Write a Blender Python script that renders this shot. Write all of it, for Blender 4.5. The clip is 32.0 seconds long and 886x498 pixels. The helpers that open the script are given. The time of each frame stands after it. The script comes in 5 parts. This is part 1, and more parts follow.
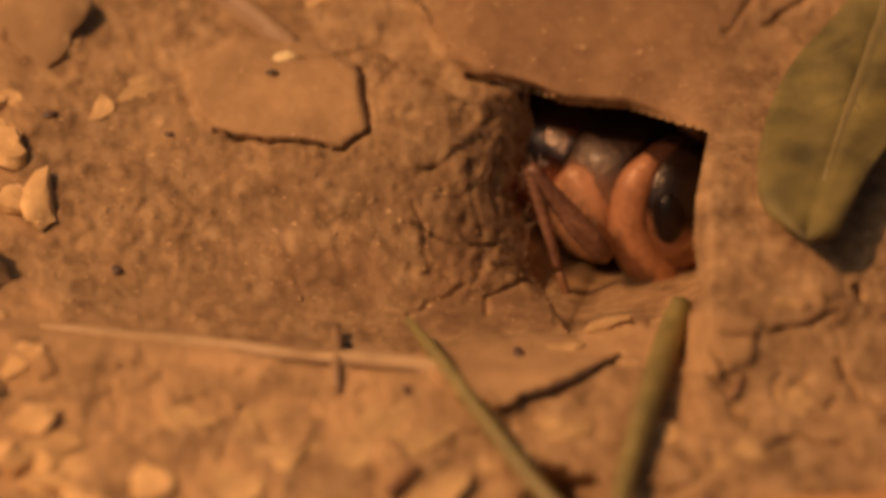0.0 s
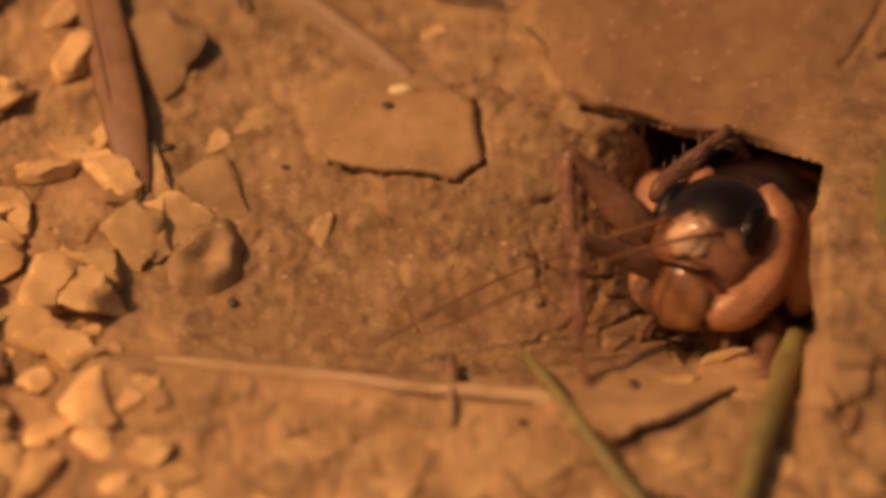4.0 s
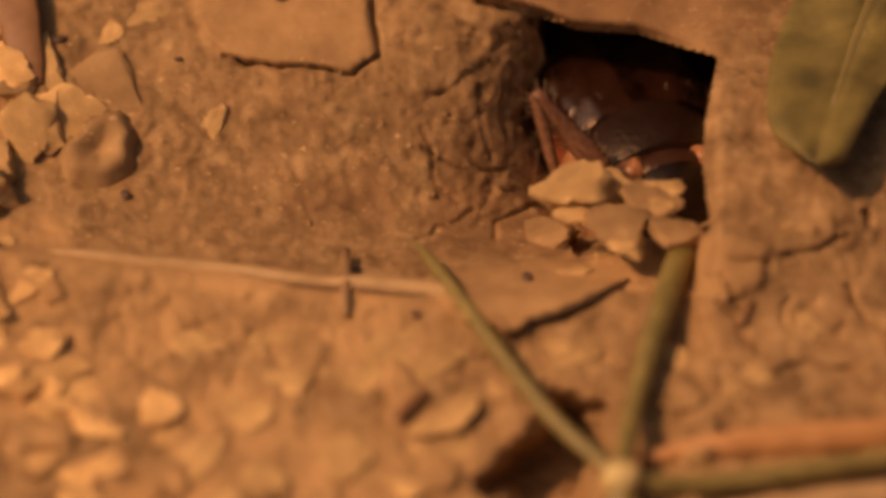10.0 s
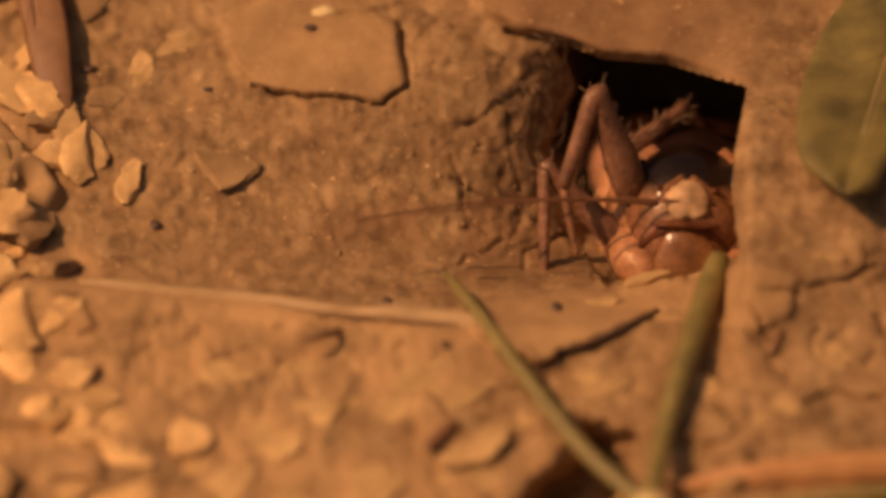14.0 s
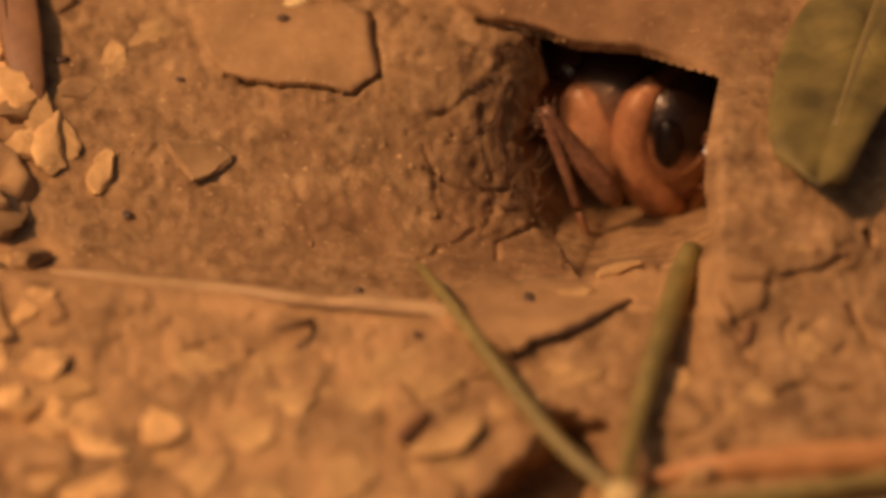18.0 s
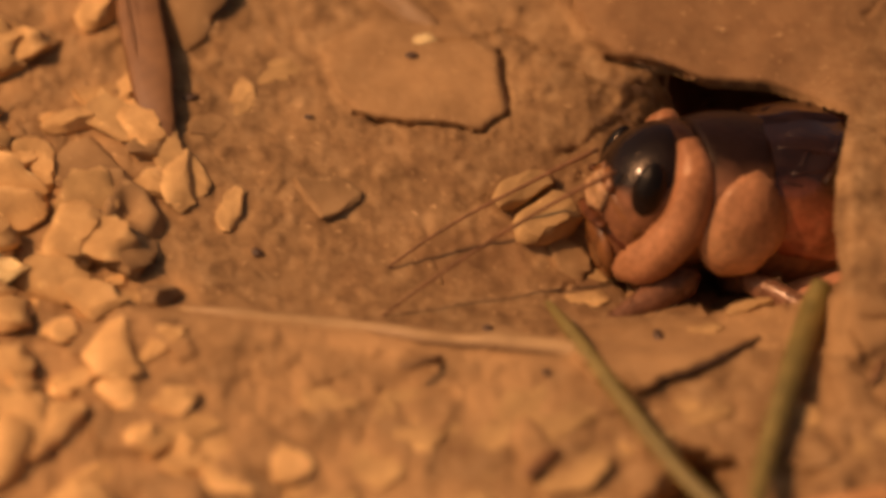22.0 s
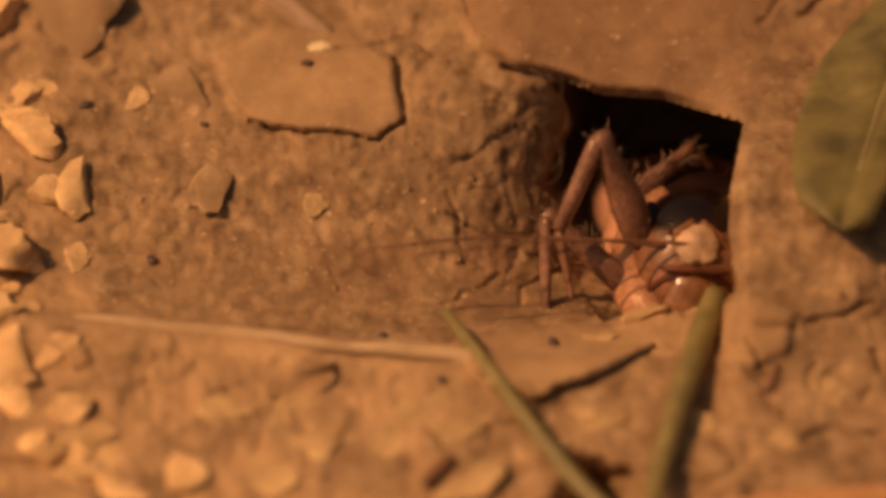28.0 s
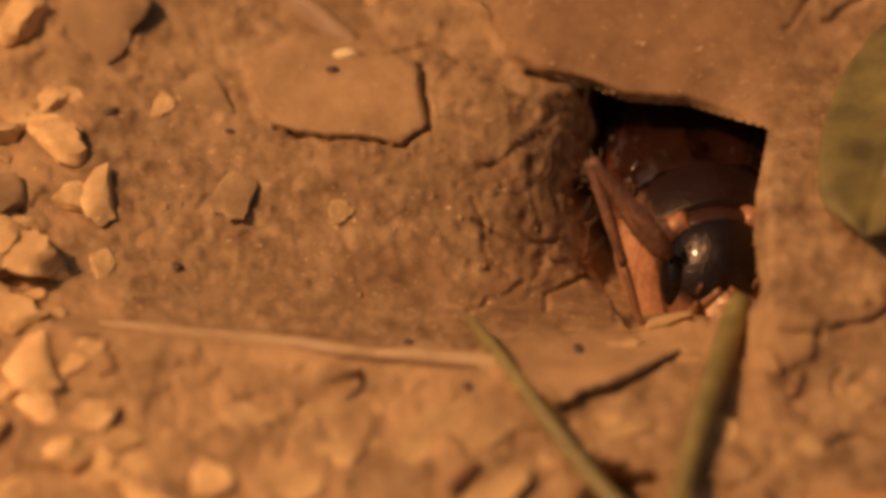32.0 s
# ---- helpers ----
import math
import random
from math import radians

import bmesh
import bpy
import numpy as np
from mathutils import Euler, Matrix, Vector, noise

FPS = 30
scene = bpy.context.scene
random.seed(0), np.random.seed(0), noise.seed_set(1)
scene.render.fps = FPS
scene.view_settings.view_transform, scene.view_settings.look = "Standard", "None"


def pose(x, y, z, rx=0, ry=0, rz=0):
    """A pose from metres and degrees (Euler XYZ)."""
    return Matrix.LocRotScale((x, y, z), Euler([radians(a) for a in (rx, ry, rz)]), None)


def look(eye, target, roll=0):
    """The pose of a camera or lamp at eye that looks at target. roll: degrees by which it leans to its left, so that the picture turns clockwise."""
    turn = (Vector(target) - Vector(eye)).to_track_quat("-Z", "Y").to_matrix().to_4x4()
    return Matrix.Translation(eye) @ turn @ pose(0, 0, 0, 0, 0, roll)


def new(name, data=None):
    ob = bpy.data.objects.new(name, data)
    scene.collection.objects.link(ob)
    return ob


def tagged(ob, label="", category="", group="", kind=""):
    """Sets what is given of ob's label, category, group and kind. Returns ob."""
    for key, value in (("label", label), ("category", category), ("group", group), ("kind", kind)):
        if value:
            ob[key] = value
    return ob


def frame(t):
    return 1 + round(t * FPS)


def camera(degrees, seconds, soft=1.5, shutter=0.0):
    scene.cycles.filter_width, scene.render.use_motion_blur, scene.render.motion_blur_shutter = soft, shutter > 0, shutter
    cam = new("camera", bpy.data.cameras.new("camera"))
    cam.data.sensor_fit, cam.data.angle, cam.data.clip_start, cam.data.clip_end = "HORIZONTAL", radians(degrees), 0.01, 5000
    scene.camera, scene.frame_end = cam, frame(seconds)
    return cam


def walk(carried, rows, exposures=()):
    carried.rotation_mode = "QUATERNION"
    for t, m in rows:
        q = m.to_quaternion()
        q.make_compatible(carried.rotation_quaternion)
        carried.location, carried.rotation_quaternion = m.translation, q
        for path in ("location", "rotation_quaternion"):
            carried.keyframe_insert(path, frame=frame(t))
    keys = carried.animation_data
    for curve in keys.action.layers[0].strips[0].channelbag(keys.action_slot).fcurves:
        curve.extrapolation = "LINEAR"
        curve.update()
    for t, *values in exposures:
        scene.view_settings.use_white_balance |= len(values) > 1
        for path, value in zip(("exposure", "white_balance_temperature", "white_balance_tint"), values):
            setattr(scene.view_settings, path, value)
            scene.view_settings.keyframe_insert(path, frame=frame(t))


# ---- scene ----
# A burrow mouth in dry earth, seen by a long lens that stands still and pans after a cricket. One picture unit is 0.0268 mm here.
DEG, DIST, DOWN, SLOPE = 10.0, 0.24, 38.0, 10.0
cam = camera(DEG, 32.0, soft=4.0, shutter=0.5)
cam.data.dof.use_dof, cam.data.dof.focus_distance, cam.data.dof.aperture_fstop = True, DIST + 0.002, 18.0
FOC = 784 / math.tan(radians(DEG / 2))
UNIT = DIST / FOC
W_ = Vector((0, math.cos(radians(DOWN)), -math.sin(radians(DOWN))))
U_ = Vector((0, math.sin(radians(DOWN)), math.cos(radians(DOWN))))
R_ = Vector((1, 0, 0))
N_ = Vector((0, -math.sin(radians(SLOPE)), math.cos(radians(SLOPE))))
EYE = -DIST * W_
PAN = [  # seconds, shift across and down
    (0.0, 0, 0), (0.5, 1, 43), (1.0, 53, 54), (1.5, 119, 50), (2.0, 193, -32), (2.5, 292, 8), (3.1, 400, 60), (3.8, 260, 60),
    (4.5, 76, 43), (5.0, -24, 34), (5.5, -48, 43), (6.0, -60, 67), (6.5, -45, 93), (7.0, -45, 82), (7.5, -28, -29),
    (8.0, -54, -83), (8.5, -45, -115), (9.0, -22, -152), (9.5, -47, -152), (10.0, 16, -133), (10.5, 102, -107),
    (11.0, 238, -26), (11.5, 296, 47), (12.0, 407, 104), (12.5, 603, 102), (13.0, 368, -2), (13.5, 136, -94),
    (14.0, 68, -80), (14.5, 64, -78), (16.5, -5, -78), (17.0, 22, -71), (17.5, 8, -72), (18.0, 19, -97), (18.5, 21, -129),
    (19.0, 16, -147), (19.5, 48, -126), (20.0, 47, -81), (20.5, 102, -75), (21.0, 79, -78), (21.5, 146, -84),
    (22.0, 247, -31), (22.5, 403, 76), (23.0, 549, 98), (23.5, 636, 105), (24.0, 643, 110), (24.5, 698, 132),
    (25.0, 316, -23), (25.5, 143, -86), (26.0, 67, -84), (26.5, 65, -57), (28.5, 57, -17), (29.0, 33, -29),
    (29.5, 7, -20), (30.0, 41, 46), (30.5, 68, 63), (31.0, 80, 55), (31.5, 94, 9), (32.0, 106, -6)]


def aim(dx, dy):
    """The camera's pose when the picture has slid by dx, dy."""
    f = (W_ - R_ * (dx / FOC) + U_ * (dy / FOC)).normalized()
    r = f.cross(U_).normalized()
    m = Matrix((r, r.cross(f), -f)).transposed().to_4x4()
    return Matrix.Translation(EYE) @ m


walk(cam, [(t, aim(dx, dy)) for t, dx, dy in PAN], exposures=[
    (t, e, 8900, 18) for t, e in [(0, 0), (2, 0), (3.1, -0.12), (4.5, 0), (11, 0), (12, -0.16), (12.6, -0.14), (14, 0), (22, -0.04),
                                  (23, -0.22), (24.3, -0.22), (25, -0.08), (26, 0), (32, 0)]])

# ---- light ----
world = bpy.data.worlds.new("sky")
scene.world = world
world.use_nodes = True
sky = world.node_tree.nodes.new("ShaderNodeTexSky")
sky.sky_type, sky.sun_disc, sky.dust_density, sky.air_density = "NISHITA", False, 6.0, 0.6
SUN_FROM = Vector((-0.60, -0.16, 0.78)).normalized()
sky.sun_elevation = math.asin(SUN_FROM.z)
sky.sun_rotation = math.atan2(SUN_FROM.x, SUN_FROM.y)
world.node_tree.links.new(sky.outputs[0], world.node_tree.nodes["Background"].inputs[0])
world.node_tree.nodes["Background"].inputs[1].default_value = 0.051
sun = new("sun", bpy.data.lights.new("sun", "SUN"))
sun.data.energy, sun.data.angle, sun.data.color = 2.98, radians(0.9), (1.0, 0.657, 0.445)
sun.matrix_world = look(SUN_FROM, (0, 0, 0))


# ---- space ----
def plane_dist(u, v):
    """Distance factor to the base slope along the line of sight (u, v); works on arrays."""
    wx = (u - 784) / FOC
    wy = W_.y - (v - 441) / FOC * U_.y
    wz = W_.z - (v - 441) / FOC * U_.z
    return wx, wy, wz, -(EYE.y * N_.y + EYE.z * N_.z) / (wy * N_.y + wz * N_.z)


def spots(u, v, k):
    """World places on the lines of sight, k mm in front of the base slope (arrays)."""
    wx, wy, wz, d = plane_dist(u, v)
    return np.stack([d * wx, EYE.y + d * wy - W_.y * k * 0.001, EYE.z + d * wz - W_.z * k * 0.001], -1)


def P(u, v, k=0.0):
    return Vector(spots(np.float64(u), np.float64(v), np.float64(k)).tolist())


def sm(a, b, x):
    s = np.clip((x - a) / (b - a), 0, 1)
    return s * s * (3 - 2 * s)


def hashed(i, j, seed):
    n = (i.astype(np.int64) * 374761393 + j.astype(np.int64) * 668265263 + seed * 974711) & 0x7FFFFFFF
    n = ((n ^ (n >> 13)) * 1274126177) & 0x7FFFFFFF
    return ((n ^ (n >> 16)) & 0xFFFF) / 65535.0


def vnoise(x, y, seed=0):
    i, j = np.floor(x), np.floor(y)
    fx, fy = x - i, y - j
    fx, fy = fx * fx * (3 - 2 * fx), fy * fy * (3 - 2 * fy)
    a, b = hashed(i, j, seed), hashed(i + 1, j, seed)
    c, d = hashed(i, j + 1, seed), hashed(i + 1, j + 1, seed)
    return (a + (b - a) * fx) * (1 - fy) + (c + (d - c) * fx) * fy - 0.5


def cells(x, y, seed=0):
    """Distance to the nearest scattered point, and that cell's own number."""
    i, j = np.floor(x), np.floor(y)
    best, own = np.full(np.shape(x), 9.0), np.zeros(np.shape(x))
    for di in (-1, 0, 1):
        for dj in (-1, 0, 1):
            a, b = i + di, j + dj
            d = np.hypot(a + hashed(a, b, seed) - x, b + hashed(a, b, seed + 7) - y)
            own = np.where(d < best, hashed(a, b, seed + 13), own)
            best = np.minimum(d, best)
    return best, own


def inside(u, v, poly):
    hit = np.zeros(np.shape(u), bool)
    for (x0, y0), (x1, y1) in zip(poly, poly[1:] + poly[:1]):
        hit ^= ((y0 > v) != (y1 > v)) & (u < (x1 - x0) * (v - y0) / (y1 - y0 + 1e-9) + x0)
    return hit


def line_dist(u, v, line):
    best = np.full(np.shape(u), 1e9)
    for (x0, y0), (x1, y1) in zip(line, line[1:]):
        dx, dy = x1 - x0, y1 - y0
        s = np.clip(((u - x0) * dx + (v - y0) * dy) / (dx * dx + dy * dy), 0, 1)
        best = np.minimum(best, np.hypot(u - x0 - s * dx, v - y0 - s * dy))
    return best


def nearest(u, v, poly):
    best, pu, pv = np.full(np.shape(u), 1e9), u.copy(), v.copy()
    for (x0, y0), (x1, y1) in zip(poly, poly[1:] + poly[:1]):
        dx, dy = x1 - x0, y1 - y0
        s = np.clip(((u - x0) * dx + (v - y0) * dy) / (dx * dx + dy * dy), 0, 1)
        d = np.hypot(u - x0 - s * dx, v - y0 - s * dy)
        pu, pv = np.where(d < best, x0 + s * dx, pu), np.where(d < best, y0 + s * dy, pv)
        best = np.minimum(best, d)
    return pu, pv


def signed(u, v, poly):
    d = line_dist(u, v, poly + poly[:1])
    return np.where(inside(u, v, poly), d, -d)


HOLE = [(905, 160), (950, 166), (1000, 186), (1110, 194), (1248, 238), (1236, 290), (1224, 350), (1222, 420), (1230, 490),
        (1236, 545), (1160, 566), (1080, 580), (1010, 592), (985, 555), (952, 485), (922, 410), (904, 340), (925, 285),
        (955, 235), (935, 195)]
ROOF = [(700, -260), (735, 20), (790, 105), (850, 138), (930, 156), (1000, 181), (1110, 188), (1252, 234), (1340, 246), (1620, 240), (1620, -260)]
CRUST = [(320, 120), (345, 200), (390, 236), (450, 247), (530, 251), (610, 262), (652, 230), (642, 180), (637, 125), (560, 75), (420, 60)]
CRACKS_A = [([(380, 234), (450, 247), (530, 251), (610, 263), (653, 230), (643, 180), (637, 122)], 4.4, 1.0),
          ([(830, 132), (900, 150), (960, 168)], 7, 1.2),
          ([(760, 305), (800, 275), (850, 240), (880, 205)], 5, 0.3),
          ([(730, 395), (770, 420), (830, 440), (900, 425)], 4, 0.5),
          ([(860, 560), (870, 520), (930, 500), (975, 530), (990, 580)], 5, 0.7),
          ([(1280, 60), (1330, 0), (1350, -60)], 8, 0.35),
          ([(1350, 50), (1410, 10), (1440, -40)], 9, 0.5)]
CRACKS_B = [([(730, 0), (800, 95)], 4, 0.5),
          ([(540, 110), (640, 90), (760, 140), (830, 190)], 4, 0.4),
          ([(100, -75), (170, -60), (215, -78)], 5, 0.6),
          ([(930, 706), (980, 690), (1095, 632)], 7, 0.6),
          ([(1270, 590), (1340, 600)], 5, 0.4),
          ([(1250, 620), (1300, 700), (1320, 760)], 5, 0.5),
          ([(720, 560), (780, 530), (830, 510)], 4, 0.5)]
CRACKS_C = [([(735, 350), (760, 470), (800, 500)], 3.5, 0.35),
          ([(700, 330), (770, 300), (840, 262), (905, 215), (950, 195)], 4.5, 0.2),
          ([(905, 215), (875, 260), (872, 320), (890, 380)], 4.8, 0.4),
          ([(840, 262), (835, 330), (850, 400)], 4, 0.3),
          ([(800, 420), (860, 445), (905, 440)], 4, 0.3),
          ([(870, 320), (820, 345), (780, 350)], 3.2, 0.25),
          ([(850, 480), (905, 470), (935, 500)], 4, 0.3),
          ([(840, 520), (855, 470), (860, 440)], 4, 0.3),
          ([(760, 545), (830, 540), (880, 500)], 3.2, 0.3)]
CRACKS = CRACKS_A + CRACKS_B + [(line, 1.5 * wide, 0.8 * deep) for line, wide, deep in CRACKS_C]
CRACKS += [([(1361, 588), (1410, 577), (1465, 553)], 8, 0.6), ([(1232, 625), (1268, 680), (1304, 742)], 8, 0.4), ([(1505, 512), (1516, 524)], 9, 0.9),
           ([(1419 + 56 * math.cos(a), 688 + 44 * math.sin(a)) for a in np.linspace(0.4, 3.9, 9)], 9, 0.35),
           ([(1419 + 27 * math.cos(a), 692 + 21 * math.sin(a)) for a in np.linspace(2.4, 5.0, 6)], 9, 0.3),
           ([(1330, 800), (1400, 770), (1490, 790)], 7, 0.6), ([(1475, 640), (1520, 700), (1560, 720)], 6, 0.5)]


LIP = [(738, 628), (800, 604), (880, 590), (960, 598), (1018, 604), (1050, 578), (1100, 556), (1150, 580), (1205, 560), (1250, 545), (1335, 570),
       (1330, 640), (1262, 668), (1180, 655), (1096, 640), (1010, 672), (880, 722), (800, 700), (770, 655)]
PIT = [(837, 977), (922, 912), (975, 850), (1032, 846), (1058, 884), (1050, 942), (1036, 1060), (922, 1060), (865, 1020)]


def lift(u, v, fine=True):
    """How far the earth stands out in front of the base slope, in mm, and its tone: paler above 0, darker below."""
    u, v = np.asarray(u, float), np.asarray(v, float)
    near = sm(-1600, -700, u) * (1 - sm(2000, 2600, u)) * sm(-900, -300, v) * (1 - sm(1300, 1900, v))
    k = 1.6 * vnoise(u / 420, v / 330, 3) + 0.8 * vnoise(u / 170, v / 150, 5)
    run = 470 + 0.07 * u
    down = 3.4 * sm(-150, 1000, u) * (1 - sm(1205, 1250, u))
    k = k * 0.6 - down * np.exp(-((v - run) / 165) ** 2)
    k = k + 4.6 * sm(1130, 1258, u) * sm(100, 360, v) * (1 - 0.75 * sm(500, 690, v)) * (1 - sm(640, 1400, v)) * (1 - 0.55 * sm(1250, 1760, u))
    k = k + 2.2 * sm(330, -260, v) * 1.0
    ridge = 572 + 0.1 * np.clip(u, -100, 800)
    k = k + 1.5 * np.exp(-((v - ridge - 10) / np.where(v < ridge + 10, 17.0, 70.0)) ** 2) * sm(-120, 40, u) * (1 - sm(1150, 1300, u)) + 0.7 * sm(560, 650, v)
    r, c = signed(u, v, ROOF), signed(u, v, CRUST)
    roof, crust = sm(-14, 16, r) * (1 - sm(1080, 1420, u + 0.4 * (v - 234) * (v < 234) + 60 * vnoise(u / 130, v / 110, 71))) * sm(690, 900, u - 0.3 * (v - 140) * (v < 140)), sm(-8, 12, c)
    k = k + 1.5 * roof + 0.45 * crust
    lipped = sm(-7, 9, signed(u + 10 * vnoise(u / 26, v / 26, 91), v + 12 * vnoise(u / 22, v / 22, 92), LIP))
    k = k + (0.95 - 0.6 * sm(1150, 1240, u)) * lipped
    plate = np.maximum(np.maximum(roof, crust), 0.8 * lipped)
    k = k - 4.6 * sm(-34, 44, signed(u + 44 * vnoise(u / 50, v / 50, 61), v + 30 * vnoise(u / 40, v / 40, 62), PIT))
    k = k - 4.6 * np.exp(-np.maximum(-signed(u, v, HOLE), 0) / 80) * (1 - sm(960, 1040, u)) * (1 - roof) * sm(150, 250, v) * (1 - sm(500, 590, v))
    lip = sm(560, 640, v) * (1 - sm(700, 800, v)) * sm(700, 800, u)
    rough = (1 - 0.86 * plate) * (1 - 0.5 * lip)
    if fine:
        d, own = cells(u / 62 + vnoise(u / 40, v / 40, 31), v / 50, 11)
        k = k + rough * 0.22 * own * (1 - sm(0.25, 0.62, d)) * (0.6 + 0.8 * sm(500, -200, u))
        d, own = cells(u / 120 + 0.6 * vnoise(u / 60, v / 60, 33), v / 85, 37)
        k = k + 0.75 * own * (1 - sm(0.3, 0.6, d)) * sm(660, 760, v)
        d, own = cells(u / 27, v / 24, 17)
        k = k + rough * 0.13 * own * own * (1 - sm(0.15, 0.6, d))
        d, own = cells(u / 13, v / 12, 19)
        k = k + rough * 0.10 * own * own * (1 - sm(0.1, 0.6, d))
        k = k + (0.25 + 0.75 * rough) * (0.32 * vnoise(u / 110, v / 90, 20) + 0.24 * vnoise(u / 60, v / 52, 21) + 0.14 * vnoise(u / 24, v / 22, 22) + 0.07 * vnoise(u / 10, v / 9, 23))
        fur = np.exp(-(((u - 860) / 110) ** 2 + ((v - 370) / 170) ** 2))
        k = k + fur * (0.30 * vnoise((u + 0.5 * v) / 15, (v - 0.9 * u) / 60, 29) + 0.22 * vnoise(u / 15, v / 22, 30))
        uw, vw = u + 14 * vnoise(u / 28, v / 28, 41), v + 14 * vnoise(u / 28, v / 28, 42)
        for line, wide, deep in CRACKS:
            k = k - 0.75 * deep * (1 - sm(0.2, 1.0, line_dist(uw, vw, line) / wide))
    # patches of paler earth at the left and below the ridge
    spoil = np.clip(sm(1150, 450, u) * sm(600, 700, v) + sm(440, 20, u) * sm(300, 440, v) + sm(120, -120, u), 0, 1) * sm(-0.4, 0.2, vnoise(u / 70, v / 60, 81) + 0.5 * vnoise(u / 26, v / 24, 82))
    # pale ledge of the ridge, with its sunlit edge put into the colour
    lit_crest = 1.0 * sm(-12, -2, v - ridge) * (1 - sm(26, 70, v - ridge)) * sm(-100, 60, u) * (1 - sm(760, 820, u)) * sm(-0.45, 0.0, vnoise(u / 60, v / 30, 83) + 0.3 * sm(300, 520, u))
    pale = np.maximum(np.maximum(0.66 * crust, 0.95 * spoil * near), np.maximum(0.75 * lipped, lit_crest))
    # earth along the runway darker and redder, most of all near the mouth
    dark_runway = (0.72 + 0.23 * sm(620, 800, u)) * np.exp(-((v - run + 60) / 150) ** 2) * sm(200, 420, u) * (1 - sm(980, 1060, u)) * sm(-0.5, 0.2, vnoise(u / 90, v / 70, 85))
    return k * near, np.where(roof > 0.02, -roof, np.where(pale > 0.05, pale, -dark_runway))


def on(u, v, up=0.0):
    """A place on the earth's face, up mm off it."""
    k = float(lift(np.array([u]), np.array([v]))[0][0])
    return P(u, v, k) + N_ * up * 0.001


# ---- materials ----
def nodes_of(name):
    m = bpy.data.materials.new(name)
    m.use_nodes = True
    t = m.node_tree
    return m, t, t.nodes["Principled BSDF"]


def add(t, kind, **inputs):
    n = t.nodes.new("ShaderNode" + kind)
    for key, value in inputs.items():
        n.inputs[key.replace("_", " ")].default_value = value
    return n


def ramp(t, fac, stops):
    n = t.nodes.new("ShaderNodeValToRGB")
    while len(n.color_ramp.elements) < len(stops):
        n.color_ramp.elements.new(0.5)
    for e, (at, col) in zip(n.color_ramp.elements, stops):
        e.position, e.color = at, (*col, 1)
    t.links.new(fac, n.inputs[0])
    return n.outputs[0]


def mix(t, fac, a, b, how="MIX"):
    n = t.nodes.new("ShaderNodeMix")
    n.data_type, n.blend_type = "RGBA", how
    for socket, value in ((n.inputs[0], fac), (n.inputs[6], a), (n.inputs[7], b)):
        if isinstance(value, (int, float)):
            socket.default_value = value
        elif isinstance(value, tuple):
            socket.default_value = (*value, 1)
        else:
            t.links.new(value, socket)
    return n.outputs[2]


def grain(t, scale, detail=4.0, rough=0.6, coord=None):
    n = add(t, "TexNoise", Scale=scale, Detail=detail, Roughness=rough)
    if coord is None:
        coord = t.nodes.new("ShaderNodeTexCoord").outputs["Object"]
    t.links.new(coord, n.inputs["Vector"])
    return n.outputs["Fac"]


def relief(t, bsdf, height, strength, distance):
    b = add(t, "Bump", Strength=strength, Distance=distance)
    t.links.new(height, b.inputs["Height"])
    t.links.new(b.outputs[0], bsdf.inputs["Normal"])


def earth(name, dark, mid, pale, crusted=False, vary=0.0):
    m, t, b = nodes_of(name)
    wide, fine, dust = grain(t, 300, 4, 0.55), grain(t, 900, 5, 0.62), grain(t, 2600, 3, 0.7)
    col = ramp(t, fine, [(0.33, dark), (0.50, mid), (0.67, pale)])
    broad = ramp(t, wide, [(0.34, tuple(0.56 * c for c in mid)), (0.66, tuple(1.36 * c for c in mid))])
    col = mix(t, 0.42, col, broad)
    if crusted:
        # the crust attribute holds tone: above 0 paler, below 0 darker
        a = t.nodes.new("ShaderNodeAttribute")
        a.attribute_name = "crust"
        slab = ramp(t, wide, [(0.3, (0.56 * mid[0], 0.49 * mid[1], 0.49 * mid[2])), (0.7, (0.86 * mid[0], 0.76 * mid[1], 0.76 * mid[2]))])
        plate = ramp(t, wide, [(0.3, tuple(1.12 * c for c in mid)), (0.7, tuple(1.7 * c for c in mid))])
        some = ramp(t, a.outputs["Fac"], [(0.05, (0, 0, 0)), (0.72, (0.66,) * 3), (1.0, (0.95,) * 3)])
        col = mix(t, some, col, plate)
        flip = add(t, "Math")
        flip.operation = "MULTIPLY"
        t.links.new(a.outputs["Fac"], flip.inputs[0])
        flip.inputs[1].default_value = -1.0
        some = ramp(t, flip.outputs[0], [(0.05, (0, 0, 0)), (0.95, (0.72, 0.72, 0.72))])
        col = mix(t, some, col, slab)
    specks = ramp(t, dust, [(0.63, (0, 0, 0)), (0.72, (1, 1, 1))])
    col = mix(t, specks, col, tuple(min(1, 1.35 * c) for c in pale))
    if vary:
        o = t.nodes.new("ShaderNodeObjectInfo")
        tone = ramp(t, o.outputs["Random"], [(0, (1 - vary,) * 3), (1, (1 + vary,) * 3)])
        col = mix(t, 1.0, col, tone, "MULTIPLY")
    t.links.new(col, b.inputs["Base Color"])
    b.inputs["Roughness"].default_value = 0.9
    b.inputs["Specular IOR Level"].default_value = 0.25
    relief(t, b, mix(t, 0.5, dust, fine) if vary else dust, 0.6 if vary else 0.5, 0.0003 if vary else 0.00012)
    return m


EARTH = earth("dry_earth", (0.135, 0.066, 0.029), (0.30, 0.168, 0.076), (0.47, 0.285, 0.14), crusted=True)
CLOD = earth("clod_earth", (0.46, 0.255, 0.105), (0.66, 0.385, 0.165), (0.80, 0.51, 0.24), vary=0.24)


